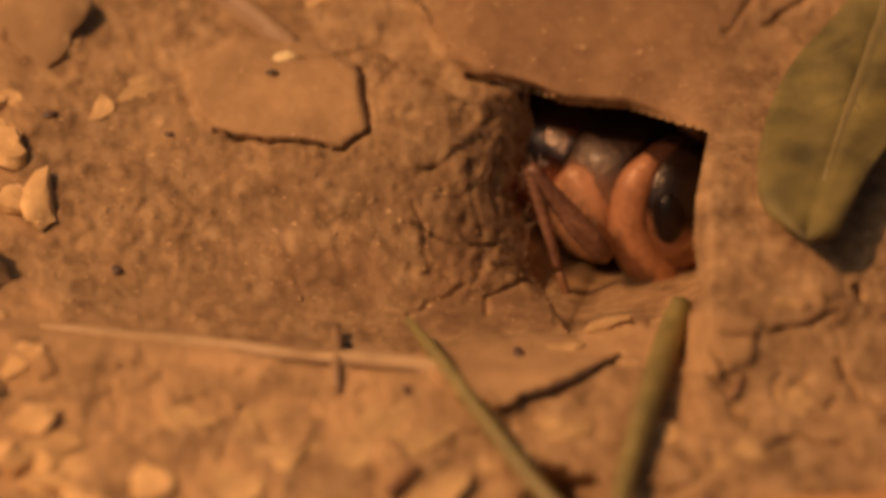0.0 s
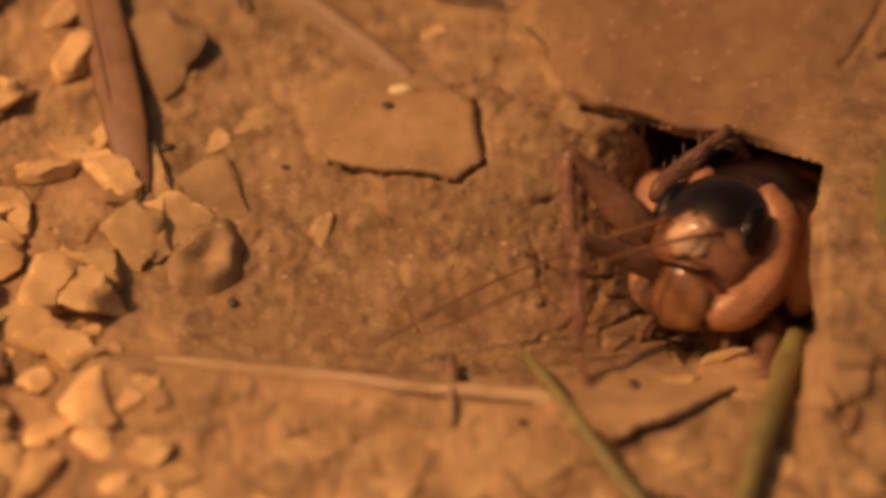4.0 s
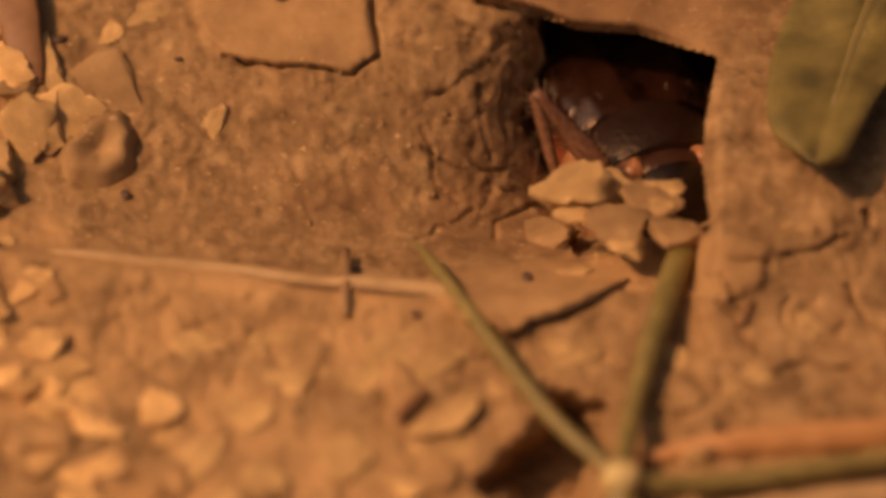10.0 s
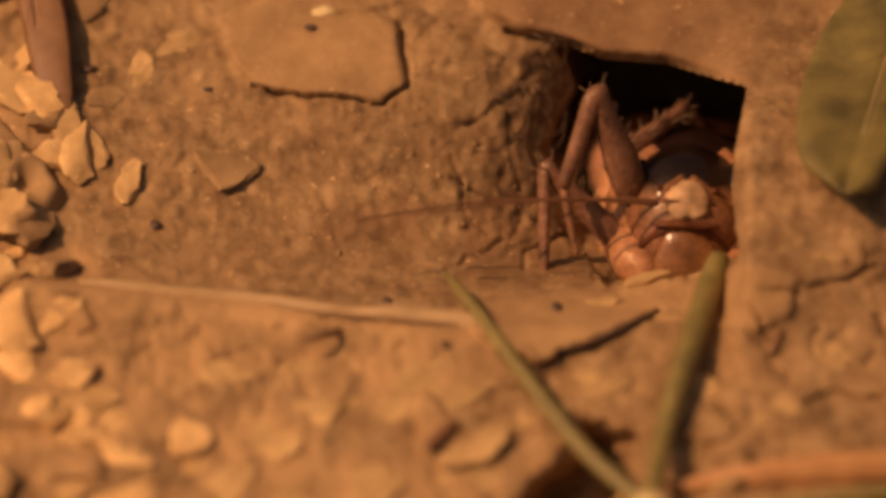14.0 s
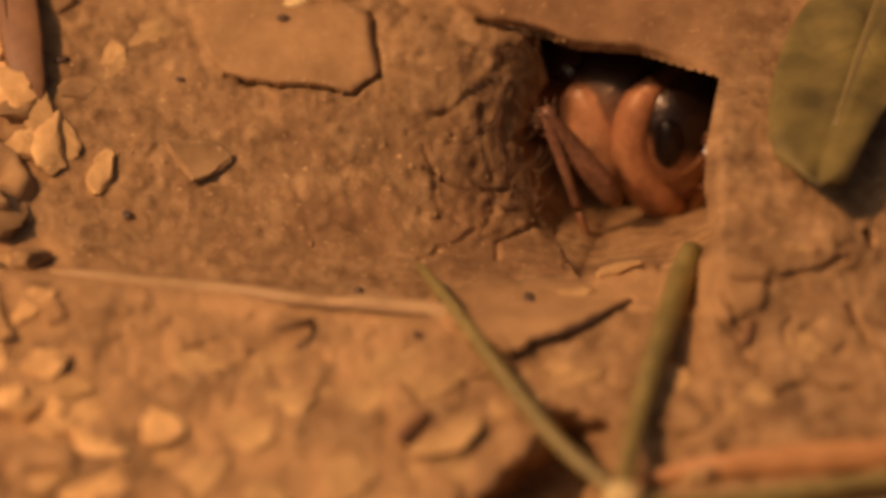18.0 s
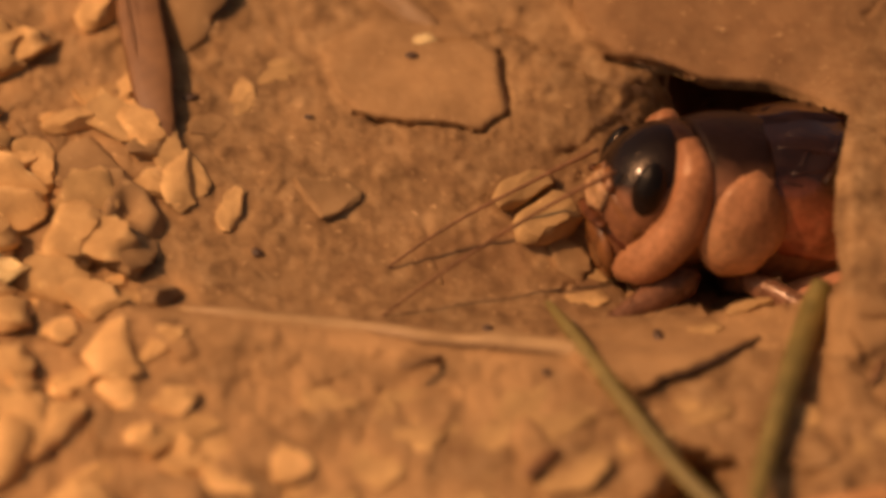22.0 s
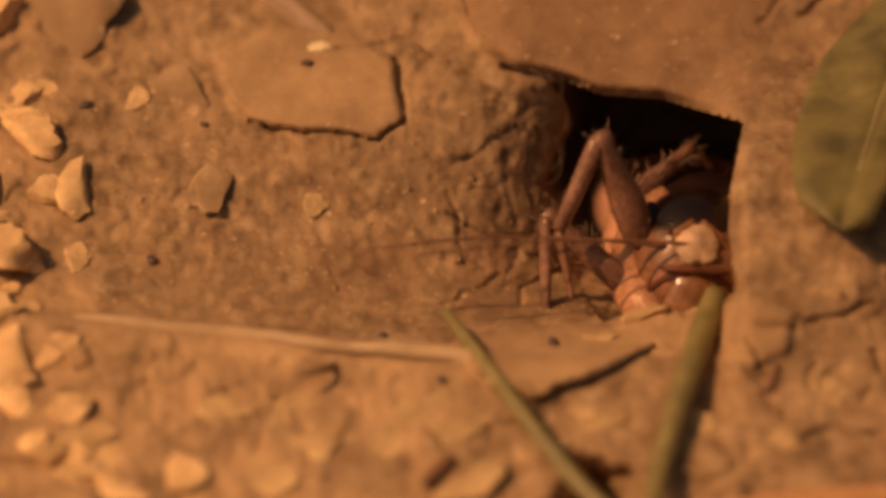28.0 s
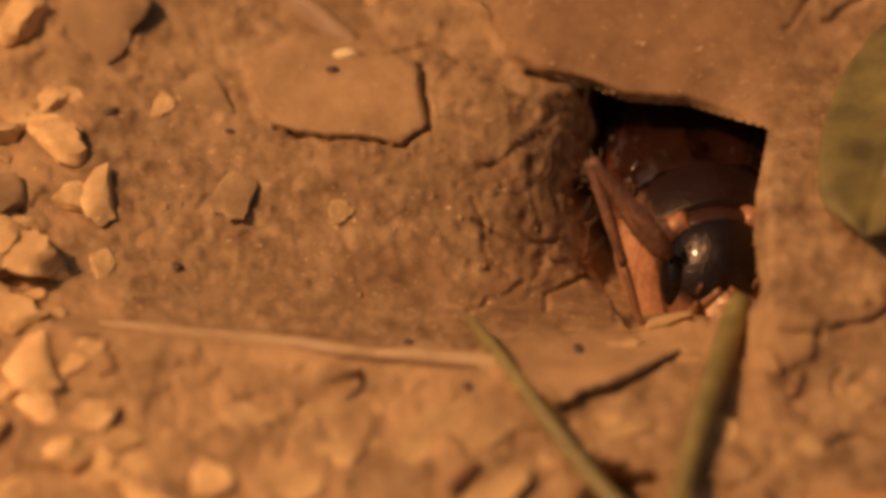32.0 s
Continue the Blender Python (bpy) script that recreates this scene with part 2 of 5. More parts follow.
def fibre(name, a, b_, stretch=(1, 1, 0.12), scale=900, rough=0.6):
    m, t, b = nodes_of(name)
    mapping = add(t, "Mapping", Scale=stretch)
    t.links.new(t.nodes.new("ShaderNodeTexCoord").outputs["Object"], mapping.inputs[0])
    n = grain(t, scale, 5, 0.6, mapping.outputs[0])
    broad = grain(t, 220, 3)
    col = mix(t, 0.35, ramp(t, n, [(0.3, a), (0.7, b_)]), ramp(t, broad, [(0.3, a), (0.7, b_)]))
    t.links.new(col, b.inputs["Base Color"])
    b.inputs["Roughness"].default_value = rough
    relief(t, b, n, 0.35, 0.00015)
    return m


STRAW = fibre("straw", (0.34, 0.20, 0.095), (0.54, 0.34, 0.165))
TWIG = fibre("brown_stalk", (0.16, 0.07, 0.029), (0.29, 0.136, 0.056))
DARK = fibre("dark_strand", (0.05, 0.025, 0.014), (0.11, 0.055, 0.028))
CRUMB = earth("crumb_earth", (0.21, 0.115, 0.052), (0.33, 0.19, 0.088), (0.44, 0.27, 0.13))
BARK = fibre("reddish_bark", (0.42, 0.185, 0.066), (0.60, 0.285, 0.11))
PRESSED = fibre("weathered_straw", (0.23, 0.125, 0.055), (0.34, 0.19, 0.085))
# pale colour of the strip that imitates the ridge's sunlit edge
BRIGHT = fibre("lit_ridge_strip", (0.33, 0.19, 0.083), (0.53, 0.325, 0.15), scale=420)
STEM = fibre("green_stem", (0.12, 0.088, 0.023), (0.28, 0.2, 0.062), rough=0.5)
# pale joint, lightened further to imitate light passing through it
NODE = fibre("pale_lit_stem_joint", (0.50, 0.36, 0.14), (0.72, 0.54, 0.26), rough=0.4)
LEAF = fibre("green_leaf", (0.062, 0.045, 0.010), (0.23, 0.165, 0.045), (1, 1, 1), 420, 0.55)
RIB = fibre("pale_midrib", (0.17, 0.12, 0.04), (0.25, 0.18, 0.065), rough=0.5)
SIDE = fibre("side_vein", (0.115, 0.085, 0.028), (0.19, 0.14, 0.046), rough=0.6)
HAIR = fibre("root_hair", (0.13, 0.068, 0.036), (0.30, 0.17, 0.09))


def chitin(name, low, high, split, soft=0.6, rough=0.28, axis="Z", speck=0.35, veins=0.0, coat=0.03, mottle=0.85):
    """Horny skin, in one colour below and another above a height in mm."""
    m, t, b = nodes_of(name)
    co = t.nodes.new("ShaderNodeTexCoord").outputs["Object"]
    sep = t.nodes.new("ShaderNodeSeparateXYZ")
    t.links.new(co, sep.inputs[0])
    n = grain(t, 480 if veins else 900, 1.5 if veins else 4, 0.6, co)
    fine = grain(t, 3600, 3, 0.6, co)
    wob = add(t, "Math")
    wob.operation = "MULTIPLY_ADD"
    t.links.new(n, wob.inputs[0])
    wob.inputs[1].default_value = 0.0012
    t.links.new(sep.outputs[axis], wob.inputs[2])
    rng = add(t, "MapRange")
    t.links.new(wob.outputs[0], rng.inputs[0])
    rng.inputs[1].default_value, rng.inputs[2].default_value = (split + 0.6 - soft) * 0.001, (split + 0.6 + soft) * 0.001
    col = mix(t, rng.outputs[0], low, high)
    shade = ramp(t, fine, [(0.3, (1 - speck,) * 3), (0.7, (1 + speck * 0.5,) * 3)])
    col = mix(t, 0.8, col, shade, "MULTIPLY")
    blotch = ramp(t, grain(t, 620, 3, 0.6, co), [(0.36, (0.58, 0.55, 0.52)), (0.62, (1.18, 1.16, 1.14))])
    col = mix(t, mottle, col, blotch, "MULTIPLY")
    t.links.new(col, b.inputs["Base Color"])
    b.inputs["Roughness"].default_value = rough
    b.inputs["Coat Weight"].default_value = coat
    b.inputs["Coat Tint"].default_value = (1.0, 0.82, 0.66, 1)
    b.inputs["Specular Tint"].default_value = (1.0, 0.74, 0.52, 1)
    b.inputs["Specular IOR Level"].default_value = 0.5 if veins else 0.32
    b.inputs["Coat Roughness"].default_value = 0.06 if veins else 0.12
    relief(t, b, mix(t, 0.9, fine, n) if veins else fine, veins or 0.45, 0.0006 if veins else 0.00014)
    return m


HEADM = chitin("head_skin", (0.26, 0.118, 0.064), (0.013, 0.007, 0.0055), 0.75, 0.25, 0.26, coat=0.25)
PRONM = chitin("neck_shield_skin", (0.27, 0.122, 0.07), (0.02, 0.0085, 0.0065), 1.35, 0.5, 0.36)
WINGM = chitin("wing_skin", (0.42, 0.148, 0.088), (0.024, 0.0098, 0.007), 0.55, 0.8, 0.24, veins=0.7, coat=0.9)
VEINM = chitin("wing_fold_skin", (0.075, 0.03, 0.018), (0.045, 0.018, 0.011), 0.0, 1.0, 0.16, coat=1.0)
TAILM = chitin("tail_skin", (0.10, 0.036, 0.02), (0.075, 0.027, 0.015), 0.0, 1.0, 0.4)
BELLYM = chitin("belly_skin", (0.33, 0.14, 0.065), (0.10, 0.04, 0.02), 0.0, 1.2, 0.4)
# legs coloured darker than the hind thigh, in place of the burrow's shade
LEGM = chitin("shaded_leg_skin", (0.27, 0.132, 0.08), (0.19, 0.09, 0.054), 0.0, 1.0, 0.24, speck=0.45, coat=0.15)
THIGHM = chitin("hind_thigh_skin", (0.60, 0.30, 0.175), (0.50, 0.235, 0.136), 0.0, 1.0, 0.38, speck=0.25, coat=0.12, mottle=0.4)
SHINM = chitin("shin_skin", (0.21, 0.095, 0.05), (0.25, 0.115, 0.06), 0.0, 1.0, 0.4)
LIPM = chitin("pale_lip_skin", (0.62, 0.43, 0.27), (0.55, 0.36, 0.21), 0.0, 1.0, 0.12, coat=0.6)
LOBEM = chitin("lobe_skin", (0.57, 0.285, 0.142), (0.47, 0.212, 0.105), 0.0, 1.0, 0.35, speck=0.3, mottle=0.6)
TANM = chitin("tan_lip_skin", (0.26, 0.13, 0.06), (0.22, 0.105, 0.047), 0.0, 1.0, 0.12, coat=0.7)
# orange band; its dark top stands in for shade inside the burrow
BANDM = chitin("shade_topped_band_skin", (0.42, 0.19, 0.098), (0.06, 0.024, 0.014), 0.8, 0.4, 0.25)
CHEEKM = chitin("cheek_skin", (0.47, 0.212, 0.105), (0.41, 0.175, 0.085), 0.0, 1.0, 0.25, speck=0.3, mottle=0.6)
EYEM = chitin("eye_lens", (0.012, 0.008, 0.007), (0.008, 0.006, 0.006), 0.0, 1.0, 0.08)
JAWM = chitin("jaw_skin", (0.10, 0.03, 0.015), (0.14, 0.05, 0.02), 0.0, 1.0, 0.25)


# ---- mesh helpers ----
def mesh(name, verts, faces, material, smooth=True):
    d = bpy.data.meshes.new(name)
    d.from_pydata([tuple(p) for p in verts], [], faces)
    d.materials.append(material)
    if smooth:
        d.polygons.foreach_set("use_smooth", [True] * len(d.polygons))
    d.update()
    return d


def part(name, data, parent, at=None, label=""):
    ob = new(name, data)
    ob.parent = parent
    if at is not None:
        ob.matrix_basis = at
    if label:
        tagged(ob, label)
    return ob


def tube(points, radii, seg=10, flat=1.0, side=Vector((0, 0, 1))):
    """A closed tapered tube along points; flat squeezes it across side."""
    pts = [Vector(p) for p in points]
    verts, faces = [], []
    for i, p in enumerate(pts):
        d = (pts[min(i + 1, len(pts) - 1)] - pts[max(i - 1, 0)]).normalized()
        a = d.cross(side)
        a = a.normalized() if a.length > 1e-6 else d.orthogonal().normalized()
        b = a.cross(d).normalized()
        for j in range(seg):
            w = 2 * math.pi * j / seg
            verts.append(p + (a * math.cos(w) + b * math.sin(w) * flat) * radii[i])
    for i in range(len(pts) - 1):
        for j in range(seg):
            q = i * seg
            faces.append((q + j, q + (j + 1) % seg, q + seg + (j + 1) % seg, q + seg + j))
    faces.append(tuple(range(seg))[::-1])
    faces.append(tuple(range((len(pts) - 1) * seg, len(pts) * seg)))
    return verts, faces


def curve(points, n):
    """n points on a smooth curve through points."""
    p = [Vector(q) for q in points]
    p = [2 * p[0] - p[1]] + p + [2 * p[-1] - p[-2]]
    out = []
    for s in np.linspace(0, len(p) - 3 - 1e-9, n):
        i = int(s)
        f = s - i
        a, b, c, d = p[i:i + 4]
        out.append(0.5 * ((2 * b) + (c - a) * f + (2 * a - 5 * b + 4 * c - d) * f * f + (3 * b - a - 3 * c + d) * f ** 3))
    return out


def loft(sections, seg=28, mm=0.001):
    """A body along x: rows of x, middle height, half width, height above, height below."""
    verts, faces = [], []
    for x, z, w, up, low in sections:
        for j in range(seg):
            a = 2 * math.pi * j / seg
            s = math.sin(a)
            verts.append((x * mm, w * math.cos(a) * mm, (z + (up if s > 0 else low) * s) * mm))
    for i in range(len(sections) - 1):
        for j in range(seg):
            q = i * seg
            faces.append((q + j, q + seg + j, q + seg + (j + 1) % seg, q + (j + 1) % seg))
    faces.append(tuple(range(seg)))
    faces.append(tuple(range((len(sections) - 1) * seg, len(sections) * seg))[::-1])
    return verts, faces


def blob(rx, ry, rz, seg=20, rings=12, mm=0.001, dent=0.0, seed=0):
    verts, faces = [], []
    for i in range(1, rings):
        a = math.pi * i / rings
        for j in range(seg):
            w = 2 * math.pi * j / seg
            p = Vector((math.sin(a) * math.cos(w), math.sin(a) * math.sin(w), math.cos(a)))
            f = 1 + dent * noise.noise(p * 1.4 + Vector((seed * 7.1, 0, 0))) + 0.4 * dent * noise.noise(p * 3.6 + Vector((0, seed * 5.3, 0)))
            verts.append((p.x * rx * f * mm, p.y * ry * f * mm, p.z * rz * f * mm))
    top, low = len(verts), len(verts) + 1
    verts += [(0, 0, rz * mm), (0, 0, -rz * mm)]
    for i in range(rings - 2):
        for j in range(seg):
            q = i * seg
            faces.append((q + j, q + seg + j, q + seg + (j + 1) % seg, q + (j + 1) % seg))
    for j in range(seg):
        faces.append((top, j, (j + 1) % seg))
        q = (rings - 2) * seg
        faces.append((low, q + (j + 1) % seg, q + j))
    return verts, faces


def stone(seed, flat=0.6, facets=9, bulge=1.0):
    """An angular clod of radius one mm, cut by random planes, with a rough skin."""
    rnd = random.Random(seed)
    verts, faces = blob(1, 1, 1, 22, 13, 1.0)
    cuts = []
    for _ in range(facets):
        d = Vector((rnd.gauss(0, 1), rnd.gauss(0, 1), rnd.gauss(0, 1))).normalized()
        cuts.append((d, rnd.uniform(0.45, 0.8)))
    stretch = (rnd.uniform(0.9, 1.25), rnd.uniform(0.65, 0.95), flat)
    out = []
    for v in verts:
        p = Vector(v)
        for d, h in cuts:
            over = p.dot(d) - h
            if over > 0:
                p -= d * over * 0.94
        p *= 1 + 0.16 * noise.noise(p * 2.1 + Vector((seed, 0, 0))) + 0.10 * noise.noise(p * 5 + Vector((0, seed, 0)))
        out.append((p.x * stretch[0] * 0.001, p.y * stretch[1] * 0.001, p.z * stretch[2] * 0.001))
    return out, faces


# ---- the earth ----
def ground():
    inner_u, inner_v = np.arange(-760, 1691, 5.0), np.arange(-230, 1111, 5.0)
    far = np.array([14, 40, 90, 180, 340, 640, 1200, 2400, 5000, 11000, 26000, 60000, 140000], float)
    us = np.concatenate([inner_u[0] - far[::-1], inner_u, inner_u[-1] + far])
    near_v = np.array([14, 40, 90, 180, 340, 640, 1200, 2000], float)
    vs = np.concatenate([inner_v[0] - np.array([14, 40, 90, 180, 340, 640, 1200, 2000, 3000], float)[::-1], inner_v, inner_v[-1] + near_v])
    U, V = np.meshgrid(us, vs)
    # the sheet's edge follows the rim of the hole
    near = np.abs(signed(U, V, HOLE)) < 4.2
    U[near], V[near] = nearest(U[near], V[near], HOLE)
    k, crust = lift(U, V)
    pts = spots(U, V, k)
    # beyond the seen part the sheet runs on over the slope to the horizon
    b = np.array([0.3, 1.0, 4.0, 20.0, 120.0])
    rows, cols = U.shape
    along = Vector((0, math.cos(radians(SLOPE)), math.sin(radians(SLOPE))))
    top = np.stack([pts[0] + np.array(along) * d * np.array([1.0, 1.0, 0.0]) for d in b[::-1]])
    low = np.stack([pts[-1] - np.array(along) * d * np.array([1.0, 1.0, 0.0]) for d in b])
    pts = np.concatenate([top, pts, low])
    pts[:, 0, 0], pts[:, -1, 0] = -140.0, 140.0
    crust = np.concatenate([np.zeros((5, cols)), crust, np.zeros((5, cols))])
    cut = np.zeros((rows + 10, cols), bool)
    cut[5:-5] = inside(U + 2.5, V + 2.5, HOLE)
    idx = np.arange(pts.shape[0] * cols).reshape(pts.shape[0], cols)
    a, b_, c, d = idx[:-1, :-1], idx[1:, :-1], idx[1:, 1:], idx[:-1, 1:]
    keep = ~cut[:-1, :-1]
    faces = np.stack([a[keep], b_[keep], c[keep], d[keep]], -1)
    m = mesh("ground", pts.reshape(-1, 3).tolist(), faces.tolist(), EARTH)
    m.attributes.new("crust", "FLOAT", "POINT").data.foreach_set("value", crust.reshape(-1).astype(np.float32))
    return tagged(new("ground", m), "dry orange-brown earth with crusts and fine cracks", "ground", kind="structure")


def burrow():
    """The tube of the burrow, from the rim of its mouth back into the bank."""
    rim = []
    for (x0, y0), (x1, y1) in zip(HOLE, HOLE[1:] + HOLE[:1]):
        for s in np.linspace(0, 1, 8)[:-1]:
            rim.append((x0 + (x1 - x0) * s, y0 + (y1 - y0) * s))
    cu, cv = 1085, 385
    r = np.array(rim)
    k0, _ = lift(r[:, 0], r[:, 1])
    out = r + 5 * (r - (cu, cv)) / np.linalg.norm(r - (cu, cv), axis=1)[:, None]
    verts, rings = [], [0, 0.02, 0.05, 0.1, 0.18, 0.28, 0.4, 0.55, 0.72, 0.88, 1.0]
    for i, s in enumerate(rings):
        grow = 1 + 0.05 * min(1, s * 7) - 0.4 * max(0, s - 0.72)
        w = (s > 0) * 9 * np.array([vnoise(r[:, 0] / 30 + i * 3, r[:, 1] / 30, 51), vnoise(r[:, 0] / 30, r[:, 1] / 30 + i * 3, 52)]).T
        ring = np.array((cu, cv)) + (out - (cu, cv)) * np.array([grow, grow]) + w + np.stack([np.full(len(r), 85.0), -60 - 95 * np.clip((r[:, 1] - 190) / 400, 0, 1)], -1) * s
        verts += spots(ring[:, 0], ring[:, 1], (k0 - 0.08) * (1 - s) - 15.0 * s).tolist()
    n = len(rim)
    faces = []
    for i in range(len(rings) - 1):
        for j in range(n):
            q = i * n
            faces.append((q + j, q + (j + 1) % n, q + n + (j + 1) % n, q + n + j))
    faces.append(tuple(range((len(rings) - 1) * n, len(rings) * n)))
    m = mesh("burrow_wall", verts, faces, EARTH)
    return tagged(new("burrow_wall", m), "dark dug earth tube of the cricket's burrow", "burrow", kind="structure")


ground()
burrow()


# ---- plants and straws ----
def strand(name, pts, radii, material, label, category, flat=1.0, n=26, seg=10, group=""):
    """A stem, straw or twig through (u, v, off) places; off is mm in front of the base slope; radii in picture units."""
    line = curve([P(*p) for p in pts], n)
    rr = np.interp(np.linspace(0, 1, n), np.linspace(0, 1, len(radii)), radii) * UNIT
    mid = sum(line, Vector()) / n
    for i, p in enumerate(line):
        p += Vector((noise.noise(p * 900), noise.noise(p * 900 + Vector((9, 0, 0))), 0)) * 0.00012
    verts, faces = tube([p - mid for p in line], list(rr), seg, flat, -W_)
    ob = new(name, mesh(name, verts, faces, material))
    ob.location = mid
    return tagged(ob, label, category, group)


def rib(ob, pts, across, radius, material):
    """A raised fibre along a stalk."""
    line = [q - ob.location for q in curve([P(u + across, v + 0.25 * across, k + 0.22) for u, v, k in pts], 22)]
    verts, faces = tube(line, list(np.interp(np.linspace(0, 1, 22), [0, 0.1, 0.8, 1], [0.2, 1, 1, 0.2]) * radius * UNIT), 6, 0.5, -W_)
    part("fibre", mesh("fibre", verts, faces, material), ob)


def k_at(u, v):
    return float(lift(np.array([u]), np.array([v]), False)[0][0])


def lean(u, v, reach=26):
    """A turn that lays a thing flat on the earth at that place."""
    p, q, r = P(u, v, k_at(u, v)), P(u + reach, v, k_at(u + reach, v)), P(u, v + reach, k_at(u, v + reach))
    z = (r - p).cross(q - p).normalized()
    if z.z < 0.5:
        z = (z + N_ * (0.6 - z.z)).normalized()
    x = Vector((1, 0, 0))
    y = z.cross(x).normalized()
    return Matrix((y.cross(z), y, z)).transposed().to_4x4()


def forked_stem():
    base = P(1079, 972, k_at(1079, 972) + 2.5)
    thing = new("forked_stem")
    thing.location = base
    rel = Matrix.Translation(-base)

    def piece(name, pts, radii, label="", n=24, flat=0.8):
        line = [rel @ q for q in curve([P(*p) for p in pts], n)]
        rr = np.interp(np.linspace(0, 1, n), np.linspace(0, 1, len(radii)), radii) * UNIT
        verts, faces = tube(line, list(rr), 12, flat, -W_)
        return part(name, mesh(name, verts, faces, STEM), thing, label=label)

    kb = k_at(1079, 972)
    piece("branch", [(1074, 968, kb + 2.5), (960, 868, kb + 2.2), (850, 730, kb + 1.6), (770, 625, 1.0), (722, 566, -0.2)], [13, 14, 14, 14, 12, 6])
    piece("branch", [(1078, 962, kb + 2.5), (1108, 830, k_at(1108, 830) + 1.7), (1150, 690, k_at(1150, 690) + 1.5), (1186, 590, k_at(1186, 590) + 1.3), (1206, 534, k_at(1206, 545) + 1.0)], [15, 18, 21, 24, 24, 19])
    piece("branch", [(1085, 978, kb + 2.3), (1220, 985, kb + 1.6), (1400, 962, kb + 1.8), (1640, 925, kb + 2.0)], [14, 17, 18, 16])
    piece("stalk", [(1080, 975, kb + 2.4), (1082, 1040, kb + 1.6), (1080, 1120, kb - 0.5)], [24, 26, 28])
    v, f = blob(0.85, 0.75, 0.85, 16, 10, dent=0.25, seed=4)
    part("node", mesh("node", v, f, NODE), thing, label="pale swollen joint of the stem")
    return tagged(thing, "forked green stem rising from the earth", "plant stem")


def leaf():
    """A thick blunt oval leaf with a pale midrib, held off the ground."""
    a, b = np.array((1644.0, -206.0)), np.array((1404.0, 424.0))
    axis = (b - a) / np.linalg.norm(b - a)
    side = np.array((-axis[1], axis[0]))
    rows, cols = 44, 21
    thing = new("leaf")
    base = P(1540, 160, 7.0)
    thing.location = base

    def face(s, c):
        if c > 0:
            half = np.interp(s, [0, 0.12, 0.34, 0.45, 0.53, 0.60, 0.67, 0.75, 0.82, 0.88, 0.93, 0.965, 0.985, 0.995, 1], [6, 40, 62, 84, 108, 122, 128, 127, 121, 111, 97, 78, 56, 34, 0])
        else:
            half = np.interp(s, [0, 0.12, 0.3, 0.42, 0.515, 0.65, 0.78, 0.88, 0.94, 0.97, 0.985, 0.995, 1], [6, 60, 110, 124, 120, 92, 66, 56, 52, 46, 38, 24, 0])
        q = a + (b - a) * s + side * c * (half + 2)
        k = float(np.interp(q[1], [-180, 60, 200, 330, 430], [4.0, 3.6, 4.2, 5.8, 6.6])) + 0.7 * (1 - c * c) - 0.30 * math.exp(-(c / 0.10) ** 2) + 0.10 * math.sin(11 * s + 6 * abs(c))
        return q, k

    up, low = [], []
    for i in range(rows):
        for j in range(cols):
            c = 2 * j / (cols - 1) - 1
            q, k = face(i / (rows - 1), c)
            up.append(P(*q, k) - base)
            low.append(P(*q, k - 0.55 * (1 - 0.85 * abs(c) ** 3)) - base)
    n = rows * cols
    faces = []
    for i in range(rows - 1):
        for j in range(cols - 1):
            q = i * cols + j
            faces.append((q, q + cols, q + cols + 1, q + 1))
            faces.append((n + q, n + q + 1, n + q + cols + 1, n + q + cols))
    edge = [j for j in range(cols)] + [i * cols + cols - 1 for i in range(1, rows)] + \
           [(rows - 1) * cols + j for j in range(cols - 2, -1, -1)] + [i * cols for i in range(rows - 2, 0, -1)]
    for p, q in zip(edge, edge[1:] + edge[:1]):
        faces.append((p, q, n + q, n + p))
    part("blade", mesh("blade", up + low, faces, LEAF), thing)
    line = []
    for s in np.linspace(0.02, 0.84, 24):
        q, k = face(s, 0.0)
        line.append(P(*q, k + 0.02) - base)
    v, f = tube(line, [UNIT * r for r in np.linspace(27, 5, 24)], 10, 0.3, -W_)
    part("midrib", mesh("midrib", v, f, RIB), thing, label="pale midrib of the leaf")
    for sgn in (-1, 1):
        for s0 in (0.2, 0.4, 0.6):
            line = []
            for w in np.linspace(0.06, 0.8, 12):
                q, k = face(s0 + 0.22 * w, sgn * w)
                line.append(P(*q, k - 0.06) - base)
            v, f = tube(line, [UNIT * r for r in np.linspace(5, 1.5, 12)], 6, 0.3, -W_)
            part("vein", mesh("vein", v, f, SIDE), thing)
    v, f = tube(curve([P(1648, -176, 4.3) - base, P(1680, -250, 3.2) - base, P(1705, -340, 0.5) - base], 10), [UNIT * 15] * 10, 8)
    part("leaf_stalk", mesh("leaf_stalk", v, f, STEM), thing)
    return tagged(thing, "thick blunt olive-green leaf held over the earth", "leaf")


forked_stem()
leaf()
# added pale strip, in place of the sunlit edge of the earth ridge
RIDGE_EDGE = strand("ridge_edge_strip", [(u_, v_, k_at(u_, v_) + up_) for u_, v_, up_ in
       [(70, 582, -0.45), (160, 592, -0.26), (250, 602, -0.3), (330, 609, -0.22), (405, 617, -0.2), (491, 631, -0.18), (560, 640, -0.3), (640, 645, -0.16), (750, 656, -0.16), (810, 660, -0.45)]],
       [8, 18, 15, 18, 17, 20, 16, 25, 24, 10], BRIGHT, "pale strip imitating the sunlit edge of a low earth ridge", "straw", 0.5)
for across in (-5, 6):
    rib(RIDGE_EDGE, [(405, 617, k_at(405, 617) + 0.05), (491, 631, k_at(491, 631) + 0.1), (620, 643, k_at(620, 643) + 0.1), (740, 653, k_at(740, 653) + 0.05)], across, 3, PRESSED)
